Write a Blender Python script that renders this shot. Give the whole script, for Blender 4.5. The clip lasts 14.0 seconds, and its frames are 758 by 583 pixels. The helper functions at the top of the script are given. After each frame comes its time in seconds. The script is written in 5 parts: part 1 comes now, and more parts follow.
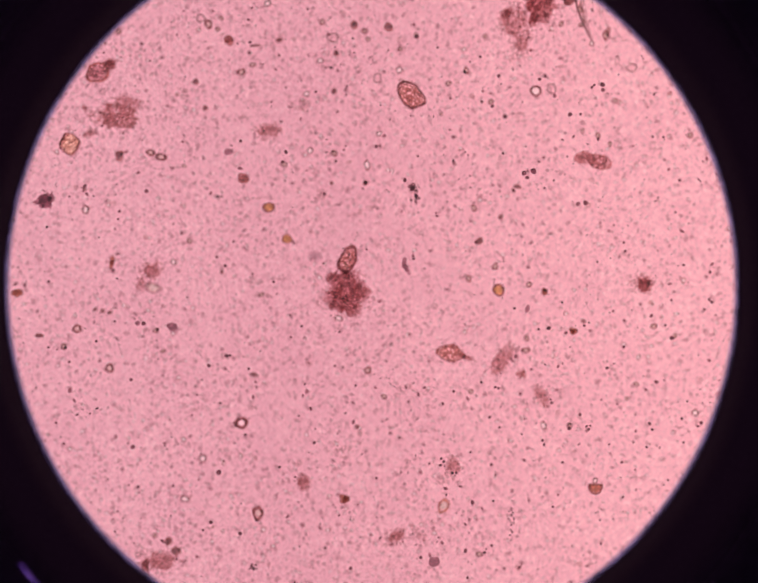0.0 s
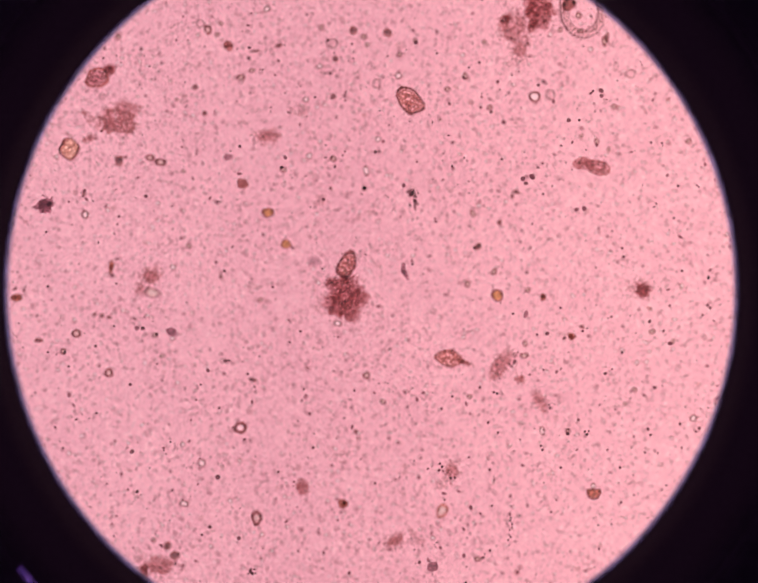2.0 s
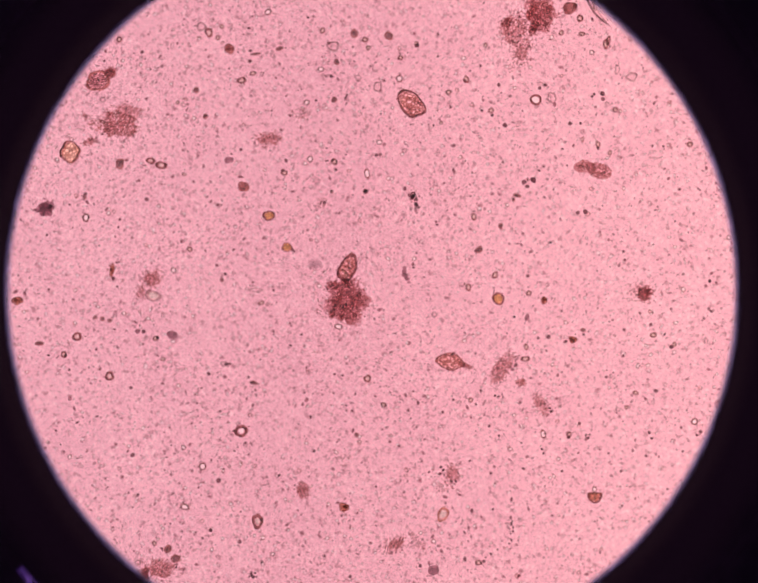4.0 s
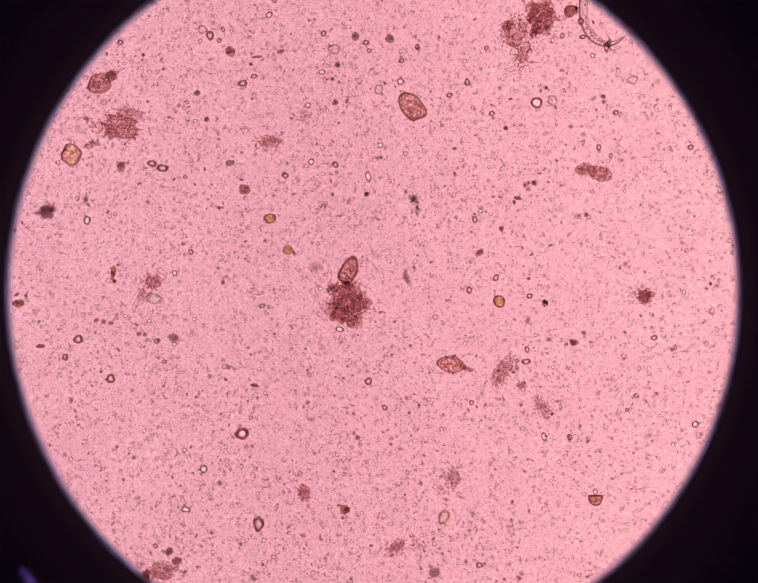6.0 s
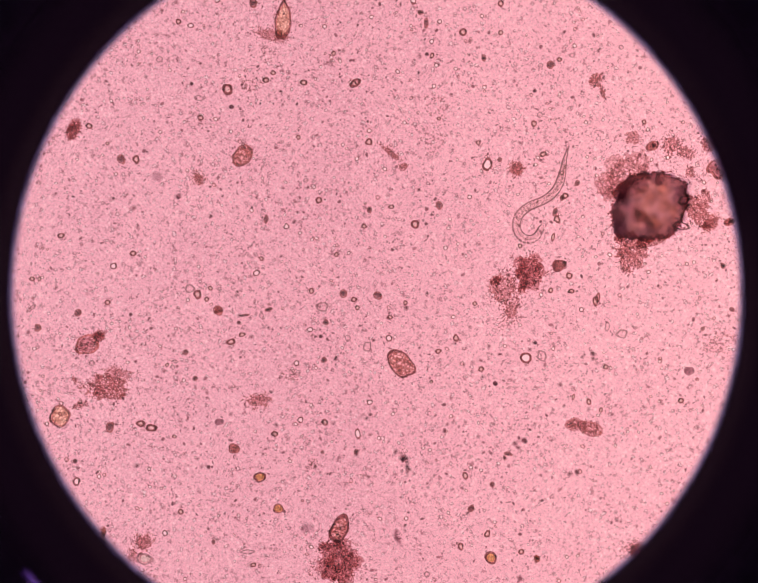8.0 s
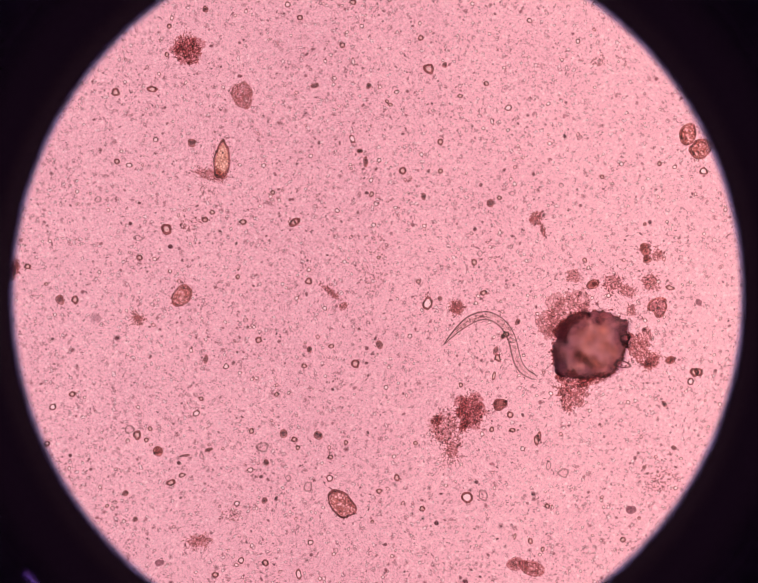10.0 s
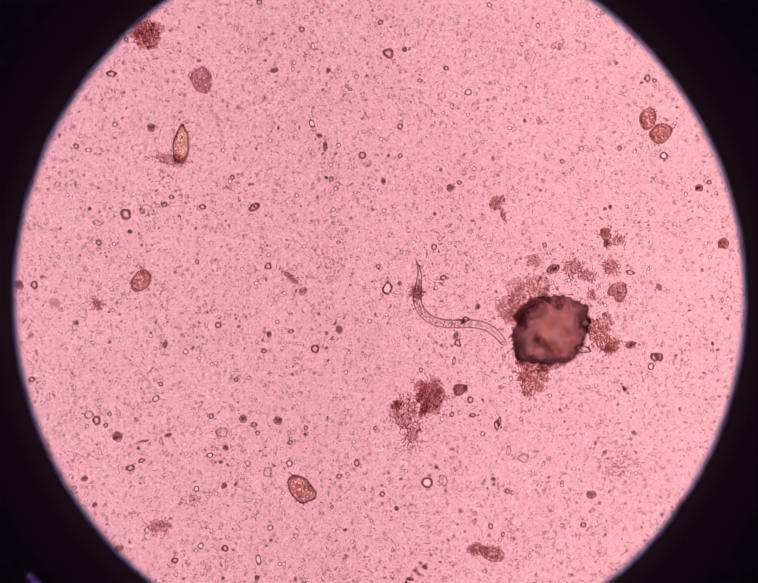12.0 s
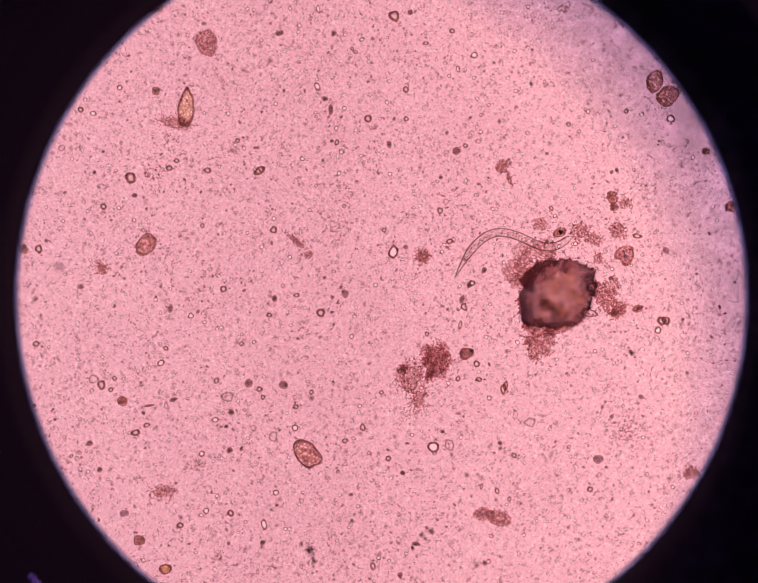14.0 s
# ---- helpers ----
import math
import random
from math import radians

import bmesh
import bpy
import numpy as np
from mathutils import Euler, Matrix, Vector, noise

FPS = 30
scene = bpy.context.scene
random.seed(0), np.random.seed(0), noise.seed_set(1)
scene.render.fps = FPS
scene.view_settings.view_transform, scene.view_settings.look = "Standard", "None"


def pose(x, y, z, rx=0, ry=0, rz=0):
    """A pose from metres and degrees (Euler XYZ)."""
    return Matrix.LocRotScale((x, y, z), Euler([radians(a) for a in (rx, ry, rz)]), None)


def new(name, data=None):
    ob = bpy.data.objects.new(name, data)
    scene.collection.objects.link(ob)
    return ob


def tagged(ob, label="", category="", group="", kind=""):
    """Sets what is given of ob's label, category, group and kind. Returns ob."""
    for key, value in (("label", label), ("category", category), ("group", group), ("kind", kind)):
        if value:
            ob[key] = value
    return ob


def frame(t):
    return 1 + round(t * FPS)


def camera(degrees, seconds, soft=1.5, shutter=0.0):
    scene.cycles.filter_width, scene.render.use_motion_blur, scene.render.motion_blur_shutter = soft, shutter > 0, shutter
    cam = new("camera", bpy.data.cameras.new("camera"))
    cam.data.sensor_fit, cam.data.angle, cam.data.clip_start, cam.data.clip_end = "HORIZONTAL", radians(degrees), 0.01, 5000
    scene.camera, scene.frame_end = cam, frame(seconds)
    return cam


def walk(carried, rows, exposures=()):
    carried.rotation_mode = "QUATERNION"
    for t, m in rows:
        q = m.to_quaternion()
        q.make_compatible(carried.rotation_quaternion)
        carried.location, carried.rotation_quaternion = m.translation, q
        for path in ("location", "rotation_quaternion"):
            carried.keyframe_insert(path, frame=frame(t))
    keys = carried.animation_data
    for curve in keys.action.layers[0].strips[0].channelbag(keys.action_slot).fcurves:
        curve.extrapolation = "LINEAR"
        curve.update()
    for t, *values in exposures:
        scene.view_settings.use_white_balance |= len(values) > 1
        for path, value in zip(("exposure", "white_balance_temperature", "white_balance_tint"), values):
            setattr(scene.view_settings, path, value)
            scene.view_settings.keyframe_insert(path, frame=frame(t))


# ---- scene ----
import collections

from mathutils.geometry import delaunay_2d_cdt

# A wet mount under a light microscope, modelled at 1000 : 1 (1 mm here is 1 micrometre on the slide).
# Plan units: 1.2 mm; x to the right, y down the plan, as the things are listed below.
U = 0.0012
STOP = 2.41       # the field stop lies this far below the eye
SHARE = 0.964     # its scale against the slide's
APERTURE = 0.60   # width of the objective's opening: only a thin layer of the sample is sharp
TOP = 33          # height of the specks under the cover glass, plan units over the slide

cam = camera(41.25, 14.0, soft=0.85, shutter=0.1)
# seconds, x, y, height over the slide (cm), turn (degrees)
ROWS = [
    (0.0, -1.67, -59.16, 250.09, 0.48),
    (0.5, -1.85, -58.61, 250.28, 0.47),
    (1.0, -1.87, -58.28, 250.53, 0.55),
    (1.5, -1.96, -57.88, 250.53, 0.52),
    (2.0, -1.40, -57.86, 250.53, 0.55),
    (2.5, -1.44, -57.38, 250.33, 0.59),
    (3.0, -1.58, -57.34, 250.73, 0.57),
    (3.2, -1.60, -57.23, 250.65, 0.57),
    (5.5, -1.79, -56.90, 250.19, 0.58),
    (6.0, -1.90, -56.40, 250.53, 0.58),
    (6.1, -1.93, -54.37, 250.50, 0.50),
    (6.2, -1.29, -36.08, 250.50, 0.43),
    (6.3, -0.60, -19.60, 250.50, 0.35),
    (6.4, -0.07, -10.69, 250.50, 0.28),
    (6.5, -0.13, -10.40, 250.42, 0.20),
    (6.7, -0.11, -10.21, 250.30, 0.17),
    (6.8, -0.12, -9.85, 250.24, 0.16),
    (6.9, -0.12, -8.65, 250.17, 0.14),
    (7.0, -0.04, -7.46, 250.11, 0.13),
    (7.1, -0.02, -4.92, 250.09, 0.10),
    (7.2, -0.02, -3.60, 250.07, 0.08),
    (7.3, -0.02, -2.16, 250.05, 0.05),
    (7.4, -0.02, -0.84, 250.02, 0.03),
    (7.5, 0.00, -0.00, 250.00, 0.00),
    (7.6, 0.08, 0.96, 249.95, -0.02),
    (7.7, 0.17, 2.16, 249.89, -0.05),
    (7.8, 0.26, 4.08, 249.84, -0.07),
    (7.9, 0.35, 5.99, 249.79, -0.09),
    (8.0, 0.43, 7.37, 249.74, -0.12),
    (8.2, 0.47, 8.24, 249.89, -0.14),
    (10.3, 17.23, 43.59, 248.58, -0.41),
    (10.5, 18.26, 43.55, 248.39, -0.43),
    (10.6, 19.32, 43.43, 248.30, -0.43),
    (10.7, 20.86, 43.36, 248.21, -0.42),
    (10.8, 22.99, 43.28, 248.12, -0.41),
    (10.9, 25.35, 43.21, 248.03, -0.40),
    (11.0, 25.54, 43.07, 247.94, -0.39),
    (11.5, 25.41, 42.97, 248.12, -0.38),
    (11.7, 25.37, 42.27, 248.24, -0.39),
    (11.9, 25.38, 40.86, 248.37, -0.40),
    (12.0, 25.24, 37.98, 248.43, -0.40),
    (12.1, 25.02, 34.05, 248.35, -0.38),
    (12.2, 24.86, 30.71, 248.28, -0.35),
    (12.3, 24.71, 29.28, 248.20, -0.33),
    (12.5, 24.42, 29.05, 248.04, -0.28),
    (13.0, 23.87, 29.41, 247.79, -0.37),
    (13.5, 24.52, 29.68, 246.62, -0.46),
    (14.0, 23.73, 29.10, 247.45, -0.45),
]
# seconds, height of the sharp layer over the slide (cm)
FOCUS = [(0.0, 3.3), (0.9, 3.3), (1.5, 3.5), (2.1, 3.5), (2.6, 3.6), (3.0, 4.1), (3.2, 3.8), (5.3, 0.5), (14.0, 0.5)]
# seconds, sideways shift of the field stop against the eye (cm)
STOP_ROWS = [
    (0.0, -1.74, 0.99),
    (0.5, -1.71, 0.87),
    (1.0, -1.69, 0.75),
    (1.5, -1.69, 0.41),
    (2.0, -1.90, 0.17),
    (2.5, -1.88, 0.14),
    (3.0, -1.86, 0.12),
    (3.2, -1.83, 0.10),
    (5.5, -1.52, -0.22),
    (6.0, -1.45, -0.29),
    (6.1, -1.33, -0.39),
    (6.2, -1.21, -0.48),
    (6.3, -1.11, -0.58),
    (6.4, -0.99, -0.65),
    (6.5, -0.87, -0.75),
    (6.7, -0.82, -0.72),
    (6.8, -0.77, -0.70),
    (6.9, -0.75, -0.67),
    (7.0, -0.72, -0.67),
    (7.1, -0.70, -0.65),
    (7.2, -0.67, -0.63),
    (7.3, -0.63, -0.60),
    (7.4, -0.60, -0.60),
    (7.5, -0.58, -0.58),
    (7.6, -0.58, -0.58),
    (7.7, -0.60, -0.60),
    (7.8, -0.60, -0.60),
    (7.9, -0.63, -0.63),
    (8.0, -0.63, -0.63),
    (8.2, -0.63, -0.67),
    (10.3, -0.43, -1.01),
    (10.5, -0.41, -1.04),
    (10.6, -0.36, -1.16),
    (10.7, -0.34, -1.30),
    (10.8, -0.29, -1.42),
    (10.9, -0.27, -1.54),
    (11.0, -0.24, -1.69),
    (11.5, -0.05, -1.49),
    (11.7, 0.00, -1.45),
    (11.9, 0.07, -1.37),
    (12.0, 0.12, -1.33),
    (12.1, 0.14, -1.33),
    (12.2, 0.19, -1.33),
    (12.3, 0.22, -1.33),
    (12.5, 0.29, -1.33),
    (13.0, 0.46, -1.33),
    (13.5, 0.00, -1.86),
    (14.0, 0.63, -1.49),
]


def eye(row):
    t, x, y, z, turn = row
    return pose(x / 100, y / 100, z / 100, 0, 0, turn)


walk(cam, [(row[0], eye(row)) for row in ROWS], [(0.0, -0.07), (1.0, 0.03), (3.2, 0.03), (5.3, 0.02), (13.0, 0.02), (14.0, 0.03)])
scene.cycles.transparent_max_bounces = 48

# ---------------------------------------------------------------- depth of focus
cam.data.dof.use_dof = True
cam.data.dof.aperture_fstop = cam.data.lens / 1000 / APERTURE

# ---------------------------------------------------------------- world
world = bpy.data.worlds.new("dim_room")
scene.world = world
world.use_nodes = True
world.node_tree.nodes["Background"].inputs[0].default_value = (0.80, 0.28, 0.80, 1)
world.node_tree.nodes["Background"].inputs[1].default_value = 0.026


# ---------------------------------------------------------------- materials
def tree(name):
    m = bpy.data.materials.new(name)
    m.use_nodes = True
    m.node_tree.nodes.clear()
    return m, m.node_tree


def node(nt, kind, **values):
    n = nt.nodes.new(kind)
    for key, v in values.items():
        n.inputs[key].default_value = v
    return n


def stain(name, colour, vary=0.25, size=6.0, gloss=0.05, deep=None, coords="Object"):
    """A translucent stained body: light from below passes with the given tint, which varies with the grain."""
    m, nt = tree(name)
    tc = nt.nodes.new("ShaderNodeTexCoord")
    fine = node(nt, "ShaderNodeTexNoise", Scale=1 / (size * U), Detail=3.0, Roughness=0.65)
    broad = node(nt, "ShaderNodeTexNoise", Scale=1 / (size * 4 * U), Detail=2.0)
    for n in (fine, broad):
        nt.links.new(tc.outputs[coords], n.inputs["Vector"])
    both = nt.nodes.new("ShaderNodeMath")
    both.operation = "ADD"
    nt.links.new(fine.outputs["Fac"], both.inputs[0])
    nt.links.new(broad.outputs["Fac"], both.inputs[1])
    ramp = nt.nodes.new("ShaderNodeMapRange")
    ramp.inputs["From Min"].default_value, ramp.inputs["From Max"].default_value = 0.75, 1.25
    nt.links.new(both.outputs[0], ramp.inputs["Value"])
    mix = nt.nodes.new("ShaderNodeMix")
    mix.data_type = "RGBA"
    low = deep or tuple(c * (1 - vary) ** 2 for c in colour)
    high = tuple(min(1.0, c + (1 - c) * vary * 0.5) if not deep else c for c in colour)
    mix.inputs["A"].default_value = (*low, 1)
    mix.inputs["B"].default_value = (*high, 1)
    nt.links.new(ramp.outputs["Result"], mix.inputs["Factor"])
    clear = nt.nodes.new("ShaderNodeBsdfTransparent")
    nt.links.new(mix.outputs["Result"], clear.inputs["Color"])
    skin = node(nt, "ShaderNodeBsdfPrincipled", Roughness=0.35)
    nt.links.new(mix.outputs["Result"], skin.inputs["Base Color"])
    bump = node(nt, "ShaderNodeBump", Strength=0.4, Distance=U)
    nt.links.new(fine.outputs["Fac"], bump.inputs["Height"])
    nt.links.new(bump.outputs["Normal"], skin.inputs["Normal"])
    out = nt.nodes.new("ShaderNodeOutputMaterial")
    sh = nt.nodes.new("ShaderNodeMixShader")
    sh.inputs[0].default_value = gloss
    nt.links.new(clear.outputs[0], sh.inputs[1])
    nt.links.new(skin.outputs[0], sh.inputs[2])
    nt.links.new(sh.outputs[0], out.inputs["Surface"])
    return m


def netted(name, gap, strand, size=4.6, full=0.5, patch_tint=(0.74, 0.60, 0.60)):
    """A translucent net of curled strands with clearer gaps between them."""
    m, nt = tree(name)
    tc = nt.nodes.new("ShaderNodeTexCoord")
    warp = node(nt, "ShaderNodeTexNoise", Scale=1 / (size * 1.3 * U), Detail=2.0)
    broad = node(nt, "ShaderNodeTexNoise", Scale=1 / (size * 3.5 * U), Detail=3.0)
    shift = nt.nodes.new("ShaderNodeMix")
    shift.data_type, shift.blend_type = "RGBA", "LINEAR_LIGHT"
    shift.inputs["Factor"].default_value = size * 0.8 * U
    net = node(nt, "ShaderNodeTexVoronoi", Scale=1 / (size * U))
    net.feature = "DISTANCE_TO_EDGE"
    for n in (warp, broad):
        nt.links.new(tc.outputs["Object"], n.inputs["Vector"])
    nt.links.new(tc.outputs["Object"], shift.inputs["A"])
    nt.links.new(warp.outputs["Color"], shift.inputs["B"])
    nt.links.new(shift.outputs["Result"], net.inputs["Vector"])
    ramp = nt.nodes.new("ShaderNodeValToRGB")
    ramp.color_ramp.elements[0].position, ramp.color_ramp.elements[0].color = 0.03, (*strand, 1)
    ramp.color_ramp.elements[1].position, ramp.color_ramp.elements[1].color = 0.30, (*gap, 1)
    nt.links.new(net.outputs["Distance"], ramp.inputs["Fac"])
    patch = nt.nodes.new("ShaderNodeValToRGB")
    patch.color_ramp.elements[0].position, patch.color_ramp.elements[0].color = 0.36, (*patch_tint, 1)
    patch.color_ramp.elements[1].position, patch.color_ramp.elements[1].color = 0.56, (1, 1, 1, 1)
    nt.links.new(broad.outputs["Fac"], patch.inputs["Fac"])
    both = nt.nodes.new("ShaderNodeMix")
    both.data_type, both.blend_type = "RGBA", "MULTIPLY"
    both.inputs["Factor"].default_value = 1.0
    nt.links.new(ramp.outputs["Color"], both.inputs["A"])
    nt.links.new(patch.outputs["Color"], both.inputs["B"])
    clear = nt.nodes.new("ShaderNodeBsdfTransparent")
    # thin towards its low edge, dense where it is thick
    axes = nt.nodes.new("ShaderNodeSeparateXYZ")
    nt.links.new(tc.outputs["Generated"], axes.inputs[0])
    thick = node(nt, "ShaderNodeMapRange")
    thick.inputs["From Min"].default_value, thick.inputs["From Max"].default_value = -0.15, full
    nt.links.new(axes.outputs["Z"], thick.inputs["Value"])
    thin = nt.nodes.new("ShaderNodeMix")
    thin.data_type = "RGBA"
    thin.inputs["A"].default_value = (1, 1, 1, 1)
    nt.links.new(thick.outputs["Result"], thin.inputs["Factor"])
    nt.links.new(both.outputs["Result"], thin.inputs["B"])
    nt.links.new(thin.outputs["Result"], clear.inputs["Color"])
    out = nt.nodes.new("ShaderNodeOutputMaterial")
    nt.links.new(clear.outputs[0], out.inputs["Surface"])
    return m


WALL = stain("dark_brown_wall", (0.40, 0.15, 0.14), 0.4, 4, gloss=0.02)
WALL_MID = stain("brown_wall", (0.62, 0.33, 0.28), 0.4, 4, gloss=0.02)
WALL_PALE = stain("pale_wall", (0.72, 0.64, 0.64), 0.2)
CLEAR = stain("clear_lumen", (0.99, 0.97, 0.97), 0.03, gloss=0.01)
PALE = stain("pale_body", (0.93, 0.86, 0.80), 0.15, gloss=0.02)
BROWN = stain("brown_body", (0.78, 0.47, 0.41), 0.3, 5, gloss=0.01)
GREY = stain("grey_brown_body", (0.55, 0.42, 0.42), 0.3, 5)
RUST = stain("rust_body", (0.78, 0.46, 0.28), 0.35, 4, gloss=0.03)
AMBER = stain("amber_body", (1.0, 0.58, 0.20), 0.4, 4, gloss=0.01)
PURPLE = stain("plum_body", (0.60, 0.43, 0.49), 0.3, 6, gloss=0.02)
DOT = stain("dark_speck", (0.28, 0.15, 0.19), 0.3, 4)
HAZE = stain("hazy_body", (0.945, 0.90, 0.925), 0.10, 8, gloss=0.01)
GRAIN = stain("brown_grain", (0.58, 0.32, 0.32), 0.25, 5, gloss=0.01)
GRAIN_RED = stain("red_brown_grain", (0.68, 0.38, 0.33), 0.25, 5, gloss=0.01)
GRAIN_PALE = stain("pale_brown_grain", (0.74, 0.53, 0.52), 0.3, 5, gloss=0.01)
SILT = stain("silt_grain", (0.56, 0.37, 0.42), 0.35, 6, gloss=0.01)
MATRIX = netted("debris_matrix", (1.0, 0.99, 0.985), (0.46, 0.24, 0.23), 4.8, full=0.3, patch_tint=(0.84, 0.70, 0.69))
MATRIX_DEEP = netted("dense_debris_matrix", (0.98, 0.885, 0.875), (0.60, 0.41, 0.42), 5.0, full=0.18, patch_tint=(0.84, 0.72, 0.72))
OCHRE = netted("ochre_yolk", (1.0, 0.85, 0.68), (0.66, 0.42, 0.33), 6.5, full=0.0, patch_tint=(0.88, 0.76, 0.72))
CLUMP = stain("dark_clump", (0.53, 0.29, 0.255), deep=(0.34, 0.18, 0.21), size=24, gloss=0.02)
NODULE_BROWN = stain("brown_nodule", (0.98, 0.89, 0.82), 0.12, 14, gloss=0.005)
NODULE_PLUM = stain("plum_nodule", (0.78, 0.68, 0.74), 0.15, 14, gloss=0.005)
EDGE_TINT = stain("plum_edge_tint", (0.915, 0.875, 0.915), 0.12, 20, gloss=0.005)
CLUMP_RIM = stain("dark_clump_rim", (0.93, 0.88, 0.90), 0.2, 8, gloss=0.01)
YOLK = netted("granular_yolk", (1.0, 0.99, 0.93), (0.50, 0.27, 0.22), 7.5, full=0.0, patch_tint=(0.90, 0.76, 0.72))
MATRIX_FAINT = netted("faint_debris_matrix", (1.0, 0.99, 0.99), (0.64, 0.45, 0.44), 5.0, patch_tint=(0.94, 0.88, 0.88))
FRINGE = netted("pale_clump_fringe", (0.965, 0.92, 0.92), (0.72, 0.59, 0.58), 9.0, full=0.0, patch_tint=(0.86, 0.79, 0.79))
BODY = stain("larva_body", (0.985, 0.965, 0.96), 0.04, 5, gloss=0.01)
CUTICLE = stain("larva_cuticle", (0.44, 0.30, 0.305), 0.45, 7, gloss=0.02)
GUT = stain("larva_gut", (0.74, 0.58, 0.50), 0.45, 4, gloss=0.02)
SLIDE = stain("slide_glass", (0.995, 0.995, 0.995), 0.0, 60, gloss=0.005)
RIM = stain("painted_blue_fringe", (0.74, 0.79, 0.885), 0.06, 20, gloss=0.0)
GLINT = stain("painted_violet_glint", (0.36, 0.32, 0.82), 0.3, 8, gloss=0.02)

SHADE = stain("vignette_tint", (0.960, 0.966, 0.990), 0.02, 40, gloss=0.0)


def liquid():
    """The mounting liquid: fine silt too small to pick apart, as grains and tiny ringed droplets."""
    m, nt = tree("silty_liquid")
    tc = nt.nodes.new("ShaderNodeTexCoord")
    fine = node(nt, "ShaderNodeTexNoise", Scale=1 / (4.5 * U), Detail=2.0, Roughness=0.6)
    broad = node(nt, "ShaderNodeTexNoise", Scale=1 / (150 * U), Detail=3.0)
    warp = node(nt, "ShaderNodeTexNoise", Scale=1 / (6 * U), Detail=2.0)
    shift = nt.nodes.new("ShaderNodeMix")
    shift.data_type, shift.blend_type = "RGBA", "LINEAR_LIGHT"
    shift.inputs["Factor"].default_value = 8 * U
    drops = node(nt, "ShaderNodeTexVoronoi", Scale=1 / (13 * U))
    for n in (fine, broad, warp):
        nt.links.new(tc.outputs["Object"], n.inputs["Vector"])
    nt.links.new(tc.outputs["Object"], shift.inputs["A"])
    nt.links.new(warp.outputs["Color"], shift.inputs["B"])
    nt.links.new(shift.outputs["Result"], drops.inputs["Vector"])
    ring = nt.nodes.new("ShaderNodeValToRGB")
    ring.color_ramp.elements[0].position, ring.color_ramp.elements[0].color = 0.06, (1.0, 1.0, 1.0, 1)
    ring.color_ramp.elements[1].position, ring.color_ramp.elements[1].color = 0.40, (1, 1, 1, 1)
    e = ring.color_ramp.elements.new(0.24)
    e.color = (0.50, 0.34, 0.38, 1)
    nt.links.new(drops.outputs["Distance"], ring.inputs["Fac"])
    split = nt.nodes.new("ShaderNodeSeparateColor")
    nt.links.new(drops.outputs["Color"], split.inputs["Color"])
    some = node(nt, "ShaderNodeMapRange")
    some.inputs["From Min"].default_value, some.inputs["From Max"].default_value = 0.25, 0.9
    nt.links.new(split.outputs["Red"], some.inputs["Value"])
    drop = nt.nodes.new("ShaderNodeMix")
    drop.data_type = "RGBA"
    drop.inputs["A"].default_value = (1, 1, 1, 1)
    nt.links.new(some.outputs["Result"], drop.inputs["Factor"])
    nt.links.new(ring.outputs["Color"], drop.inputs["B"])
    silt = nt.nodes.new("ShaderNodeValToRGB")
    silt.color_ramp.elements[0].position, silt.color_ramp.elements[0].color = 0.28, (0.62, 0.41, 0.46, 1)
    silt.color_ramp.elements[1].position, silt.color_ramp.elements[1].color = 0.72, (1.0, 0.95, 0.96, 1)
    e = silt.color_ramp.elements.new(0.40)
    e.color = (0.885, 0.66, 0.72, 1)
    e = silt.color_ramp.elements.new(0.58)
    e.color = (0.93, 0.715, 0.765, 1)
    nt.links.new(fine.outputs["Fac"], silt.inputs["Fac"])
    both = nt.nodes.new("ShaderNodeMix")
    both.data_type, both.blend_type = "RGBA", "MULTIPLY"
    both.inputs["Factor"].default_value = 1.0
    nt.links.new(drop.outputs["Result"], both.inputs["A"])
    nt.links.new(silt.outputs["Color"], both.inputs["B"])
    # bright droplet centres, painted in for the light they would bend
    core = node(nt, "ShaderNodeMapRange")
    core.inputs["From Min"].default_value, core.inputs["From Max"].default_value = 0.22, 0.13
    nt.links.new(drops.outputs["Distance"], core.inputs["Value"])
    bright = nt.nodes.new("ShaderNodeMath")
    bright.operation = "MULTIPLY"
    nt.links.new(core.outputs["Result"], bright.inputs[0])
    nt.links.new(some.outputs["Result"], bright.inputs[1])
    spot = nt.nodes.new("ShaderNodeMix")
    spot.data_type = "RGBA"
    spot.inputs["B"].default_value = (1.0, 0.97, 0.97, 1)
    nt.links.new(bright.outputs[0], spot.inputs["Factor"])
    nt.links.new(both.outputs["Result"], spot.inputs["A"])
    cloud = nt.nodes.new("ShaderNodeValToRGB")
    cloud.color_ramp.elements[0].position, cloud.color_ramp.elements[0].color = 0.30, (0.955, 0.93, 0.95, 1)
    cloud.color_ramp.elements[1].position, cloud.color_ramp.elements[1].color = 0.65, (1, 1, 1, 1)
    nt.links.new(broad.outputs["Fac"], cloud.inputs["Fac"])
    last = nt.nodes.new("ShaderNodeMix")
    last.data_type, last.blend_type = "RGBA", "MULTIPLY"
    last.inputs["Factor"].default_value = 1.0
    nt.links.new(spot.outputs["Result"], last.inputs["A"])
    nt.links.new(cloud.outputs["Color"], last.inputs["B"])
    clear = nt.nodes.new("ShaderNodeBsdfTransparent")
    nt.links.new(last.outputs["Result"], clear.inputs["Color"])
    out = nt.nodes.new("ShaderNodeOutputMaterial")
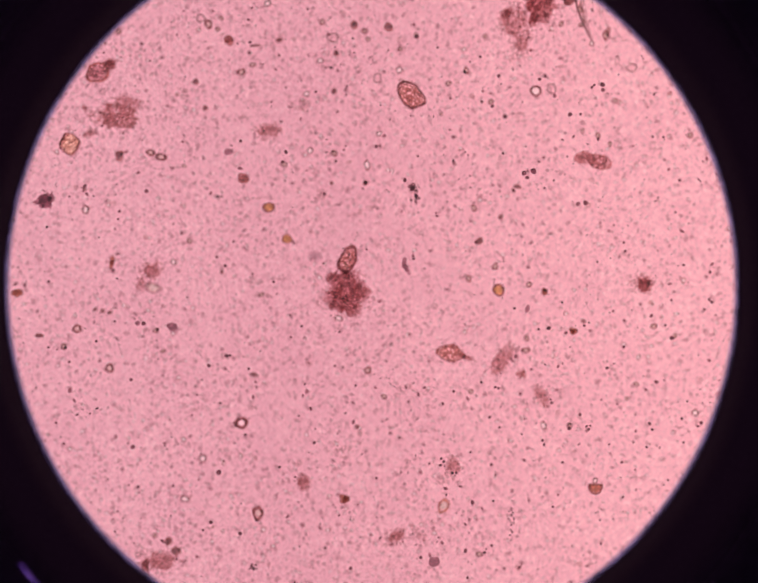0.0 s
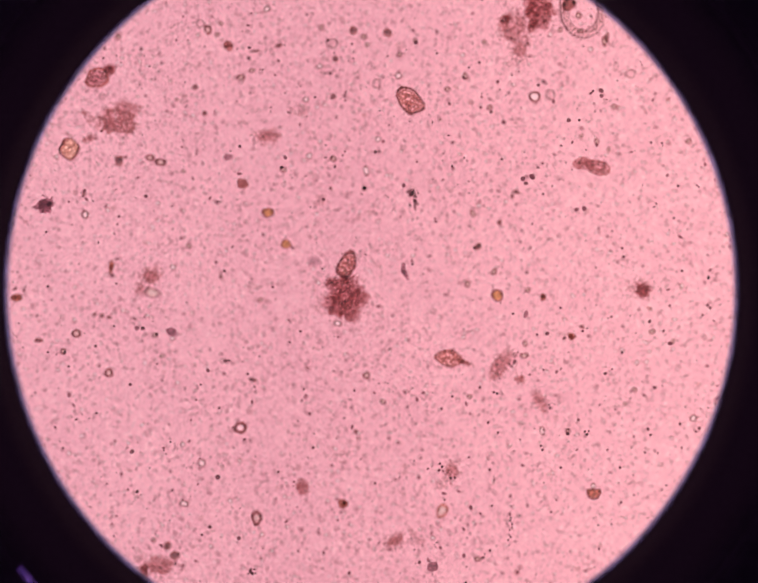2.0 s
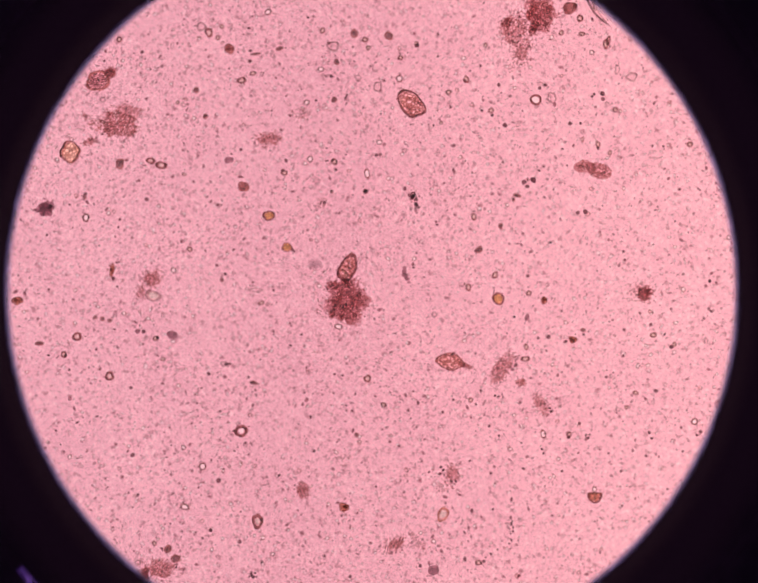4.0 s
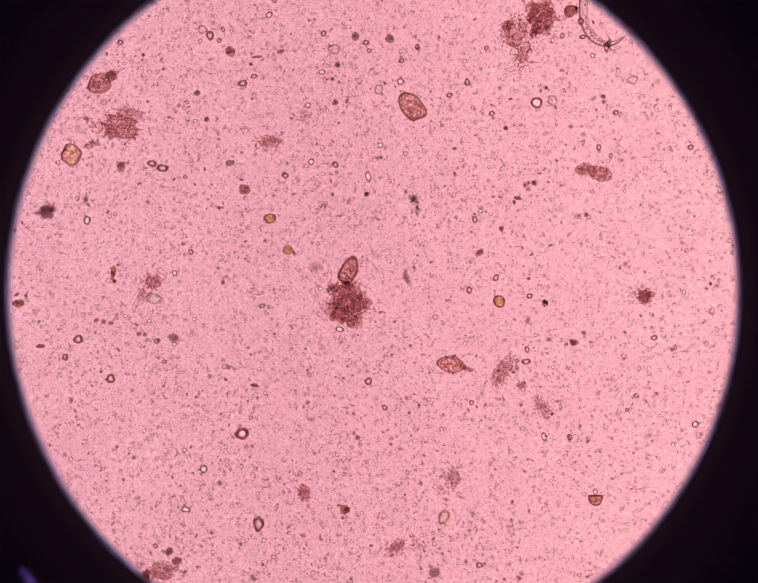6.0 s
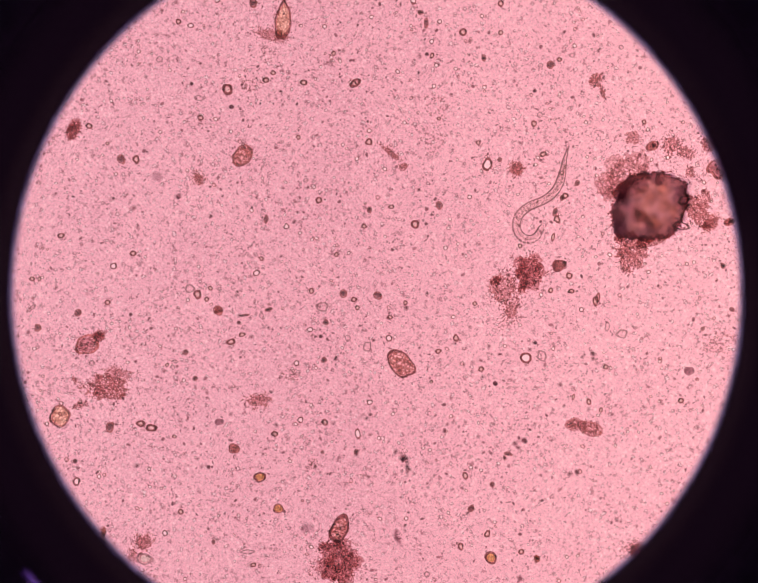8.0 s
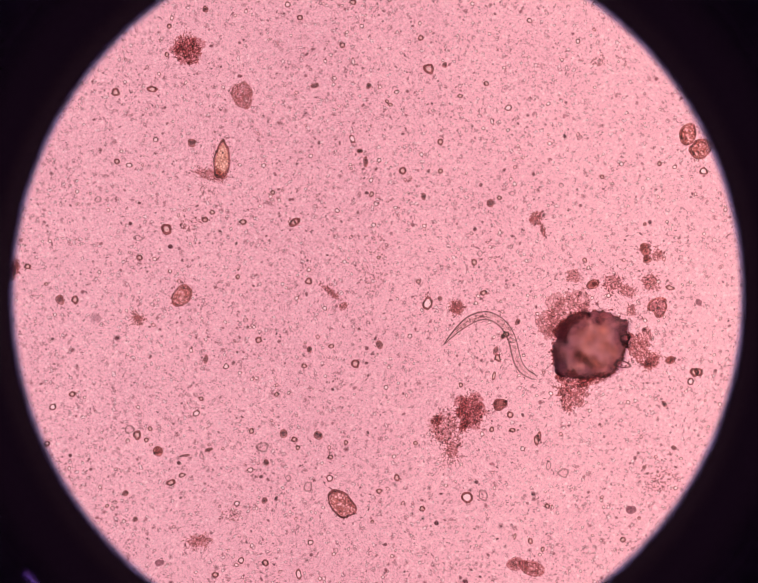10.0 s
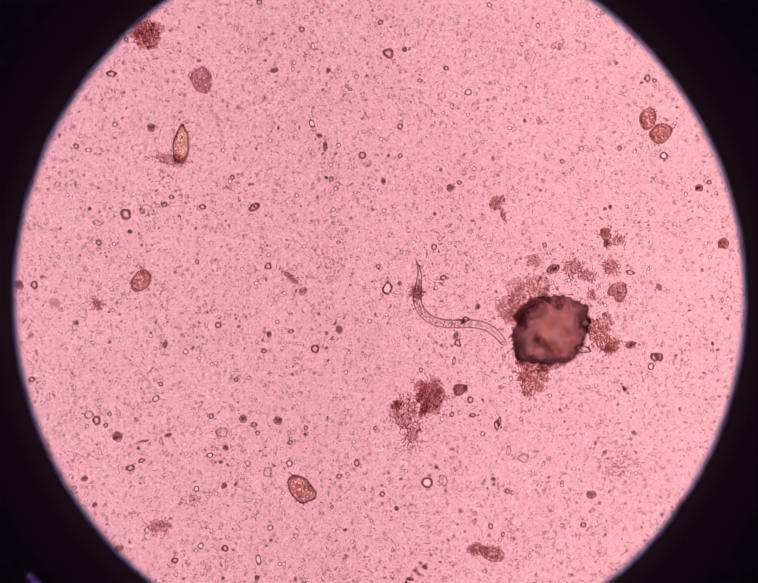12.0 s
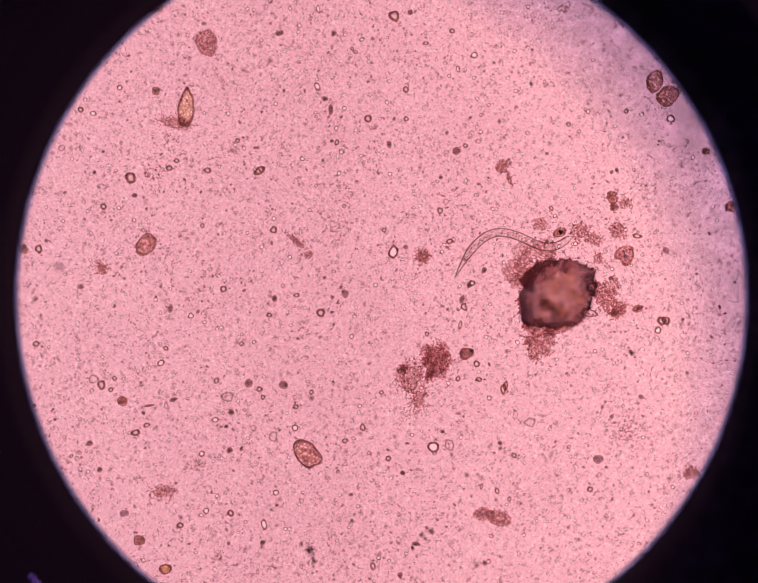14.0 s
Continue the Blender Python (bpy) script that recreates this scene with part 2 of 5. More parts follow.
    nt.links.new(clear.outputs[0], out.inputs["Surface"])
    return m


def lamp_glow():
    """The condenser's lit lens, a little brighter and warmer to one side."""
    m, nt = tree("lit_condenser_lens")
    tc = nt.nodes.new("ShaderNodeTexCoord")
    sep = nt.nodes.new("ShaderNodeSeparateXYZ")
    nt.links.new(tc.outputs["Object"], sep.inputs[0])
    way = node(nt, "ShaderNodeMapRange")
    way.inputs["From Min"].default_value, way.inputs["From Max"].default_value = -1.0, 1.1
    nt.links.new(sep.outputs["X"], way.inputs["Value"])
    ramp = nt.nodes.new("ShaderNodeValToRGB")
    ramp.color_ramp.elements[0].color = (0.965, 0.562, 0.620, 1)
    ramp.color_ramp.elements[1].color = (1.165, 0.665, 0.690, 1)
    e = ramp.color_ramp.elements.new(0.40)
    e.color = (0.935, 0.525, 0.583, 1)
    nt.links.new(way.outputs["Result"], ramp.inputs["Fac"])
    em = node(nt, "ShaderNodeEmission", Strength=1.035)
    nt.links.new(ramp.outputs["Color"], em.inputs["Color"])
    out = nt.nodes.new("ShaderNodeOutputMaterial")
    nt.links.new(em.outputs[0], out.inputs["Surface"])
    return m


def metal(name, colour, rough):
    m, nt = tree(name)
    tc = nt.nodes.new("ShaderNodeTexCoord")
    n = node(nt, "ShaderNodeTexNoise", Scale=90.0, Detail=4.0)
    nt.links.new(tc.outputs["Object"], n.inputs["Vector"])
    p = node(nt, "ShaderNodeBsdfPrincipled", Roughness=rough)
    mix = nt.nodes.new("ShaderNodeMix")
    mix.data_type = "RGBA"
    mix.inputs["A"].default_value = (*(c * 0.75 for c in colour), 1)
    mix.inputs["B"].default_value = (*(min(1, c * 1.25) for c in colour), 1)
    nt.links.new(n.outputs["Fac"], mix.inputs["Factor"])
    nt.links.new(mix.outputs["Result"], p.inputs["Base Color"])
    out = nt.nodes.new("ShaderNodeOutputMaterial")
    nt.links.new(p.outputs[0], out.inputs["Surface"])
    return m


BLACK = metal("black_anodised_metal", (0.25, 0.25, 0.25), 0.8)
GUNMETAL = metal("dark_lamp_housing", (0.12, 0.12, 0.13), 0.5)


# ---------------------------------------------------------------- geometry
def at(x, y, z=0.0):
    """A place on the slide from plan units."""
    return Vector(((x - 784) * U, (603 - y) * U, z * U))


def mesh(name, shape, material):
    verts, faces = shape
    me = bpy.data.meshes.new(name)
    me.from_pydata([tuple(v) for v in verts], [], faces)
    me.materials.append(material)
    for p in me.polygons:
        p.use_smooth = True
    me.update()
    return me


def part(name, shape, material, parent, label=""):
    ob = new(name, mesh(name, shape, material))
    ob.parent = parent
    if label:
        ob["label"] = label
    return ob


def outline(rng, rx, ry, n=20, rough=0.10, turn=0.0, taper=0.0, spindle=0.0):
    """A closed, slightly uneven oval in plan units about the origin."""
    a = [(rng.uniform(-1, 1) * rough / k, rng.uniform(0, 6.28)) for k in (2, 3, 4, 5, 7)]
    c, s = math.cos(radians(turn)), math.sin(radians(turn))
    pts = []
    for i in range(n):
        w = i * 2 * math.pi / n
        r = 1 + sum(h * 2 * math.cos(k * w + f) for k, (h, f) in zip((2, 3, 4, 5, 7), a))
        if rough > 0.2:
            r += sum(rough * 0.07 * math.cos(k * w + f) for k, (h, f) in zip((11, 13, 17), a))
        x, y = rx * r * math.cos(w), ry * r * math.sin(w)
        y *= (1 - taper * x / rx) * (1 - spindle * min(1.0, (x / rx) ** 2))
        pts.append((x * c - y * s, x * s + y * c))
    return pts


def rings(loops, cap=True):
    """Skin over loops of (point list, height) in plan units, closed over the last one."""
    n = len(loops[0][0])
    verts = [(x * U, y * U, z * U) for pts, z in loops for x, y in pts]
    faces = []
    for k in range(len(loops) - 1):
        for i in range(n):
            j = (i + 1) % n
            faces.append((k * n + i, k * n + j, (k + 1) * n + j, (k + 1) * n + i))
    if cap:
        faces.append(tuple((len(loops) - 1) * n + i for i in range(n)))
    return verts, faces


def scaled(pts, f, dx=0.0, dy=0.0):
    return [(x * f + dx, y * f + dy) for x, y in pts]


def dome(pts, height, steps=4, base=0.0):
    loops = []
    for k in range(steps + 1):
        w = k / steps * 1.45
        loops.append((scaled(pts, math.cos(w)), base + height * math.sin(w)))
    return rings(loops)


def rim(pts, inner, height):
    """A rounded wall round a body, from its outline in to the share inner."""
    mid = (1 + inner) / 2
    q = (1 - inner) / 2
    return rings([(pts, 0.0), (scaled(pts, mid + q * 0.75), height * 0.7), (scaled(pts, mid), height),
                  (scaled(pts, mid - q * 0.75), height * 0.75), (scaled(pts, inner), height * 0.35)], cap=False)


def join(shapes):
    verts, faces = [], []
    for v, f in shapes:
        k = len(verts)
        verts.extend(v)
        faces.extend(tuple(i + k for i in face) for face in f)
    return verts, faces


def grain(rng, x, y, r, lift=0.0, stretch=1.8):
    """One small uneven grain lying at x, y."""
    n, turn = 6, rng.uniform(0, 180)
    pts = outline(rng, r * rng.uniform(1.0, stretch), r * rng.uniform(0.6, 1.0), n, 0.18, turn)
    loops = [([(x + a, y + b) for a, b in pts], lift), ([(x + a * 0.7, y + b * 0.7) for a, b in pts], lift + r * 0.6),
             ([(x + a * 0.25, y + b * 0.25) for a, b in pts], lift + r * 0.8)]
    return rings(loops)


def fibre(rng, x, y, length, w, lift=0.0, bend=0.7):
    """One short curled crumb: a bent ridge that starts at x, y and tapers to both ends."""
    h, n = rng.uniform(0, 6.2832), 4
    left, top, right = [], [], []
    for k in range(n + 1):
        q = w * (0.45, 0.9, 1.0, 0.85, 0.4)[k]
        a, b = -math.sin(h) * q, math.cos(h) * q
        left.append(((x + a) * U, (y + b) * U, lift * U))
        top.append((x * U, y * U, (lift + w) * U))
        right.append(((x - a) * U, (y - b) * U, lift * U))
        x, y = x + math.cos(h) * length / n, y + math.sin(h) * length / n
        h += rng.gauss(0, bend)
    m = n + 1
    faces = [(k, k + 1, m + k + 1, m + k) for k in range(n)] + [(m + k, m + k + 1, 2 * m + k + 1, 2 * m + k) for k in range(n)]
    return left + top + right, faces


def ragged(rng, rx, ry, n=90, rough=0.30, turn=0.0):
    """A torn, angular outline in plan units about the origin."""
    off = rng.uniform(0, 90)
    c, s = math.cos(radians(turn)), math.sin(radians(turn))
    pts = []
    for i in range(n):
        w = i * 2 * math.pi / n
        p = Vector((math.cos(w), math.sin(w), 0.0))
        q = 1 + rough * (1.1 * noise.noise(p * 1.5 + Vector((off, 0, 0))) + 0.8 * noise.noise(p * 4 + Vector((0, off, 0))) + 0.6 * noise.noise(p * 11 + Vector((0, 0, off))) + rng.uniform(-0.12, 0.12))
        x, y = rx * q * math.cos(w), ry * q * math.sin(w)
        pts.append((x * c - y * s, x * s + y * c))
    return pts


COUNT = [0]


def seeded():
    COUNT[0] += 1
    return random.Random(COUNT[0] * 7919)


def thing(name, x, y, label, category, group="", kind="", lift=3.0):
    ob = new(name)
    ob.empty_display_size = 0.01
    ob.location = at(x, y, lift)
    return tagged(ob, label, category, group, kind)


# kind: name, label, wall material, wall share, body material
CELLS = {
    "ring": ("ringed_cell", "small round cell with a thick brown wall and clear middle", WALL, 0.55, PALE),
    "bright": ("clear_cell", "small clear cell with a dark outline on the slide", WALL, 0.64, CLEAR),
    "faint": ("faint_cell", "faint colourless cell with a thin pale outline", WALL_PALE, 0.70, CLEAR),
    "solid": ("brown_cell", "small solid grey-brown cell lying on the slide", WALL_MID, 0.72, GREY),
    "brown": ("brown_cell", "brown granular cell with a dark brown wall", WALL_MID, 0.76, BROWN),
    "rust": ("rust_cell", "rust-coloured granular cell with an uneven wall", WALL_MID, 0.74, RUST),
    "purple": ("plum_fleck", "soft plum-coloured fleck with no visible wall", PURPLE, 0.80, PURPLE),
    "dot": ("dark_speck", "tiny dark round speck floating in the liquid", DOT, 0.5, DOT),
    "haze": ("hazy_fleck", "blurred mauve fleck deep in the liquid", HAZE, 0.75, HAZE),
    "bean": ("bean_cell", "dark-walled bean-shaped cell with two clear spots", WALL, 0.5, PALE),
}


def cell(x, y, rx, ry, kind, lift=3.0):
    rng = seeded()
    turn = rng.uniform(-20, 20)
    if kind.startswith("rod"):
        turn, kind = -float(kind[3:]), "faint"
    if kind == "bean":
        turn = 25
    name, label, wall, inner, body = CELLS[kind]
    ob = thing(name, x, y, label, "cell", "cells on the slide", lift=lift)
    small = max(rx, ry) < 6
    pts = outline(rng, rx, ry, 16 if small else 26, 0.13, turn, rng.uniform(-0.2, 0.2))
    h = min(rx, ry) * 0.8
    if kind in ("purple", "dot", "haze"):
        part("body", dome(pts, h, 3), body, ob)
        if kind == "haze":
            part("core", dome(scaled(pts, 0.62, rng.uniform(-1, 1), rng.uniform(-1, 1)), h * 1.1, 3), body, ob)
        return
    part("wall", rim(pts, inner, h), wall, ob)
    if kind in ("bright", "ring", "bean"):
        f = inner * (0.95 if kind == "bright" else 0.7)
        clear_of(x, y, scaled(pts, f))
    part("lumen" if body in (CLEAR, PALE) else "body", dome(scaled(pts, inner * 0.99), h * 0.8, 3, h * 0.2), body, ob)
    if kind == "bean":
        part("septum", dome(outline(rng, 2.0, ry * 0.55, 10, 0.05, turn), h), wall, ob)
    if kind in ("brown", "rust"):
        some = [grain(rng, rng.gauss(0, rx * 0.4), rng.gauss(0, ry * 0.4), rng.uniform(1.2, 2.4), h * 0.8) for _ in range(14)]
        tagged(part("grain_mass", join(some), GRAIN_RED if kind == "rust" else GRAIN, ob), kind="stuff")
    elif kind == "solid" and not small:
        some = [grain(rng, rng.gauss(0, rx * 0.35), rng.gauss(0, ry * 0.35), rng.uniform(1.0, 1.8), h * 0.8) for _ in range(6)]
        tagged(part("grain_mass", join(some), SILT, ob), kind="stuff")


def egg(x, y, long, wide, turn, label, wall=WALL_MID, share=0.80, body=YOLK, dots=40, grains=GRAIN_RED, taper=0.0, name="parasite_egg", rough=0.09, flat=9.0, spindle=0.0):
    """An egg with its shell, its yolk and the granules in it; turn in degrees from the plan's x, counter-clockwise."""
    rng = seeded()
    ob = thing(name, x, y, label, "egg", "eggs in the sample")
    pts = [(a, min(b, wide / 2 * flat)) for a, b in outline(rng, long / 2, wide / 2, 36, rough, turn, taper, spindle)]
    h = wide * 0.3
    part("shell", rim(pts, share, h), wall, ob, "dark brown egg shell")
    if body in (CLEAR, PALE, AMBER, OCHRE):
        clear_of(x, y, scaled(pts, share * (0.72 if body in (CLEAR, PALE) else 0.92)))
    part("yolk", dome(scaled(pts, share * 0.99), h * 0.9, 5, h * 0.2), body, ob)
    some = []
    for _ in range(int(dots * 0.6)):
        r, w = math.sqrt(rng.random()) * 0.84, rng.uniform(0, 6.28)
        k = int(w / 6.2832 * 36) % 36
        if rng.random() < 0.4:
            some.append(grain(rng, pts[k][0] * r, pts[k][1] * r, rng.uniform(0.8, 1.8), h, 1.5))
        else:
            some.append(fibre(rng, pts[k][0] * r, pts[k][1] * r, rng.uniform(2.5, 6.0), rng.uniform(0.7, 1.2), h, 0.9))
    if some:
        tagged(part("grain_mass", join(some), grains, ob), kind="stuff")
    # scraps that cling to the shell
    crumbs = []
    for _ in range(int(long * 1.2)):
        k = rng.randrange(36)
        f = rng.uniform(share, 1.04)
        crumbs.append(fibre(rng, pts[k][0] * f, pts[k][1] * f, rng.uniform(2.0, 5.0), rng.uniform(0.6, 1.1), h * 0.8, 0.8))
    if long > 36:
        tagged(part("crumb_layer", join(crumbs), grains, ob), kind="stuff")
    return ob


def debris(x, y, wide, high, turn, count, label, grains=GRAIN, core=0.0, size=(0.8, 1.7), edge=1.0, matrix=MATRIX, name="debris_clump"):
    """A ragged clump of fine grains in a thin matrix."""
    rng = seeded()
    ob = thing(name, x, y, label, "debris", "debris in the sample")
    c, s = math.cos(radians(turn)), math.sin(radians(turn))
    some, taken, off = [], [], rng.uniform(0, 99)
    tries, goal = 0, count * (0.40 if core and matrix is not MATRIX_FAINT else 0.75)
    while len(some) < goal and tries < goal * 9:
        tries += 1
        w = rng.uniform(0, 6.2832)
        lobe = 0.80 + 0.45 * noise.noise(Vector((math.cos(w) * 1.6 + off, math.sin(w) * 1.6, off)))
        r = (rng.random() ** 0.5) * lobe * edge + abs(rng.gauss(0, 0.06))
        a, b = r * wide / 2 * math.cos(w), r * high / 2 * math.sin(w)
        if noise.noise(Vector((a / 9 + off, b / 9, 3.0))) < -0.28:
            continue
        px, py = a * c - b * s, a * s + b * c
        if any(abs(px - q[0]) < 2.4 and abs(py - q[1]) < 2.4 for q in taken):
            continue
        taken.append((px, py))
        if rng.random() < 0.25:
            some.append(grain(rng, px, py, rng.uniform(*size), rng.uniform(0, 2), 1.7))
        else:
            some.append(fibre(rng, px, py, rng.uniform(3.5, 8.0), rng.uniform(0.7, 1.25), rng.uniform(0, 2 + min(wide, high) * 0.09), 0.85))
    tagged(part("grain_mass", join(some), grains, ob), kind="stuff")
    if core:
        pts = ragged(rng, wide / 2 * core, high / 2 * core, 90, 0.32, turn)
        part("matrix", dome(pts, min(wide, high) * 0.12, 4), matrix, ob)
        if matrix is MATRIX_DEEP:
            pts = ragged(rng, wide / 2 * core * 0.82, high / 2 * core * 0.84, 70, 0.30, turn)
            part("matrix", dome(pts, min(wide, high) * 0.16, 4), MATRIX, ob)
    return ob


# ---------------------------------------------------------------- the microscope and the slide
def box(x0, x1, y0, y1, z0, z1):
    v = [(x, y, z) for z in (z0, z1) for y in (y0, y1) for x in (x0, x1)]
    return v, [(0, 2, 3, 1), (4, 5, 7, 6), (0, 1, 5, 4), (2, 6, 7, 3), (0, 4, 6, 2), (1, 3, 7, 5)]


slide = new("microscope_slide", mesh("microscope_slide", box(-2.2, 2.2, -1.75, 1.75, -0.10, 0.0), SLIDE))
tagged(slide, "clear glass microscope slide under the wet sample", "slide", kind="structure")
cover = new("cover_glass", mesh("cover_glass", box(-2.1, 2.1, -1.7, 1.7, 0.0455, 0.0465), SLIDE))
tagged(cover, "thin clear cover glass lying over the wet sample", "slide", kind="structure")
HOLES = []       # where the tinted film is cut away to imitate light focused by clear bodies
HOLE_GRID = collections.defaultdict(list)


def clear_of(x, y, pts):
    """Note a gap in the liquid for a clear body, unless another one is too near."""
    far = max(math.hypot(a, b) for a, b in pts)
    i, j = int(x // 90), int(y // 90)
    near = [q for a in (i - 1, i, i + 1) for b in (j - 1, j, j + 1) for q in HOLE_GRID[a, b]]
    if all(math.hypot(x - q[0], y - q[1]) > far + q[2] + 0.5 for q in near):
        HOLES.append((x, y, far, pts))
        HOLE_GRID[i, j].append((x, y, far))


def liquid_film():
    """The film of liquid, cut out round the clear bodies."""
    verts, faces = [], []
    loops = [[(-2.16, -1.71), (2.16, -1.71), (2.16, 1.71), (-2.16, 1.71)]]
    loops += [[((x - 784 + a) * U, (603 - y + b) * U) for a, b in pts] for x, y, far, pts in HOLES]
    for loop in loops:
        faces.append(list(range(len(verts), len(verts) + len(loop))))
        verts.extend(Vector(p) for p in loop)
    spots, _, tris, _, _, owners = delaunay_2d_cdt(verts, [], faces, 0, 1e-6)
    kept = [t for t, owner in zip(tris, owners) if list(owner) == [0]]
    me = bpy.data.meshes.new("liquid_film")
    me.from_pydata([(p.x, p.y, 2 * U) for p in spots], [], kept)
    me.update()
    me.materials.append(liquid())
    tagged(new("liquid_film", me), "thin film of pink silty mounting liquid on the glass", "liquid", kind="structure")


def band(r0, r1, z0, z1, w0=0.0, w1=360.0, n=192):
    """A flat ring or part of one, with thickness; radii in the field stop's own units."""
    full = w1 - w0 >= 360
    verts, faces = [], []
    m = n if full else n + 1
    k = U * SHARE
    for i in range(m):
        w = radians(w0 + (w1 - w0) * i / n)
        for r, z in ((r0, z1), (r1, z1), (r1, z0), (r0, z0)):
            verts.append((r * k * math.cos(w), r * k * math.sin(w), z))
    for i in range(n):
        a, b = i * 4, (i + 1) % m * 4
        for q in range(4):
            p = (q + 1) % 4
            faces.append((a + q, b + q, b + p, a + p))
    if not full:
        faces += [(0, 1, 2, 3), (n * 4 + 3, n * 4 + 2, n * 4 + 1, n * 4)]
    return verts, faces


def ring_sheet(r0, r1, z, n=128):
    k = U * SHARE
    verts = [(r * k * math.cos(i * 2 * math.pi / n), r * k * math.sin(i * 2 * math.pi / n), z) for r in (r0, r1) for i in range(n)]
    return verts, [(i, (i + 1) % n, n + (i + 1) % n, n + i) for i in range(n)]


def microscope():
    ob = new("microscope")
    ob.empty_display_size = 0.1
    tagged(ob, "microscope with a black round field stop and a lit condenser", "microscope")
    for r0, r1, w0, w1 in ((761, 920, 0, 360), (920, 934, 222.0, 578.2), (934, 1110, 0, 360)):
        part("field_stop", band(r0, r1, -0.005, 0.0, w0, w1), BLACK, ob, "black field stop round the view")
    # violet strip over a slit in the stop imitates a stray reflection
    part("glint", band(919, 935, -0.003, -0.002, 218.1, 222.1, 12), GLINT, ob, "tinted strip painting a violet glint beyond the field")
    # nested tinted sheets imitate the blue fringe of light at the field's edge
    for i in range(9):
        part("rim_band", ring_sheet(750.0 + 1.3 * i, 763, -0.004 + 0.0004 * i), RIM, ob, "thin tinted ring painting the blue colour fringe")
    k = U * SHARE
    low = -0.84                       # the lens, far below the stop and under the slide
    pts = [(2.1 * math.cos(radians(i * 5)), 2.1 * math.sin(radians(i * 5))) for i in range(72)]
    lens = [(x, y, low) for x, y in pts] + [(x * 0.97, y * 0.97, low + 0.06) for x, y in pts]
    faces = [(i, (i + 1) % 72, 72 + (i + 1) % 72, 72 + i) for i in range(72)] + [tuple(range(72, 144))]
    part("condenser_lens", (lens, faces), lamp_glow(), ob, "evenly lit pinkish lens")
    part("housing", band(2.12 / k, 2.35 / k, low - 0.5, low + 0.12), GUNMETAL, ob, "dark round lamp housing")
    part("base", band(0.005 / k, 2.35 / k, low - 0.6, low - 0.5), GUNMETAL, ob, "dark heavy foot")
    part("arm", box(2.36, 2.6, -0.3, 0.3, low - 0.6, 0.0), GUNMETAL, ob, "upright dark arm")
    part("arm", box(1.27, 2.36, -0.2, 0.2, -0.03, -0.006), GUNMETAL, ob, "cross arm that holds the stop")
    # stacked tinted sheets paint the violet shade that slides over the field
    shade = part("vignette", ring_sheet(880, 1280, 0.012), SHADE, ob, "stacked violet sheets standing in for shade over the field")
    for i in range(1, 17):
        part("vignette_step", ring_sheet(880 + 15 * i, 1280, 0.012 + 0.001 * i), SHADE, shade)
    # added focus target, out of view; its own place is the sharp layer, a hand's width under the ring
    focus_at = part("focus_target", band(1150, 1190, 0.10, 0.13), BLACK, ob, "unseen added ring whose own place sets the focus")
    cam.data.dof.focus_object = focus_at
    return ob, shade, focus_at


MICROSCOPE, VIGNETTE, FOCUS_TARGET = microscope()

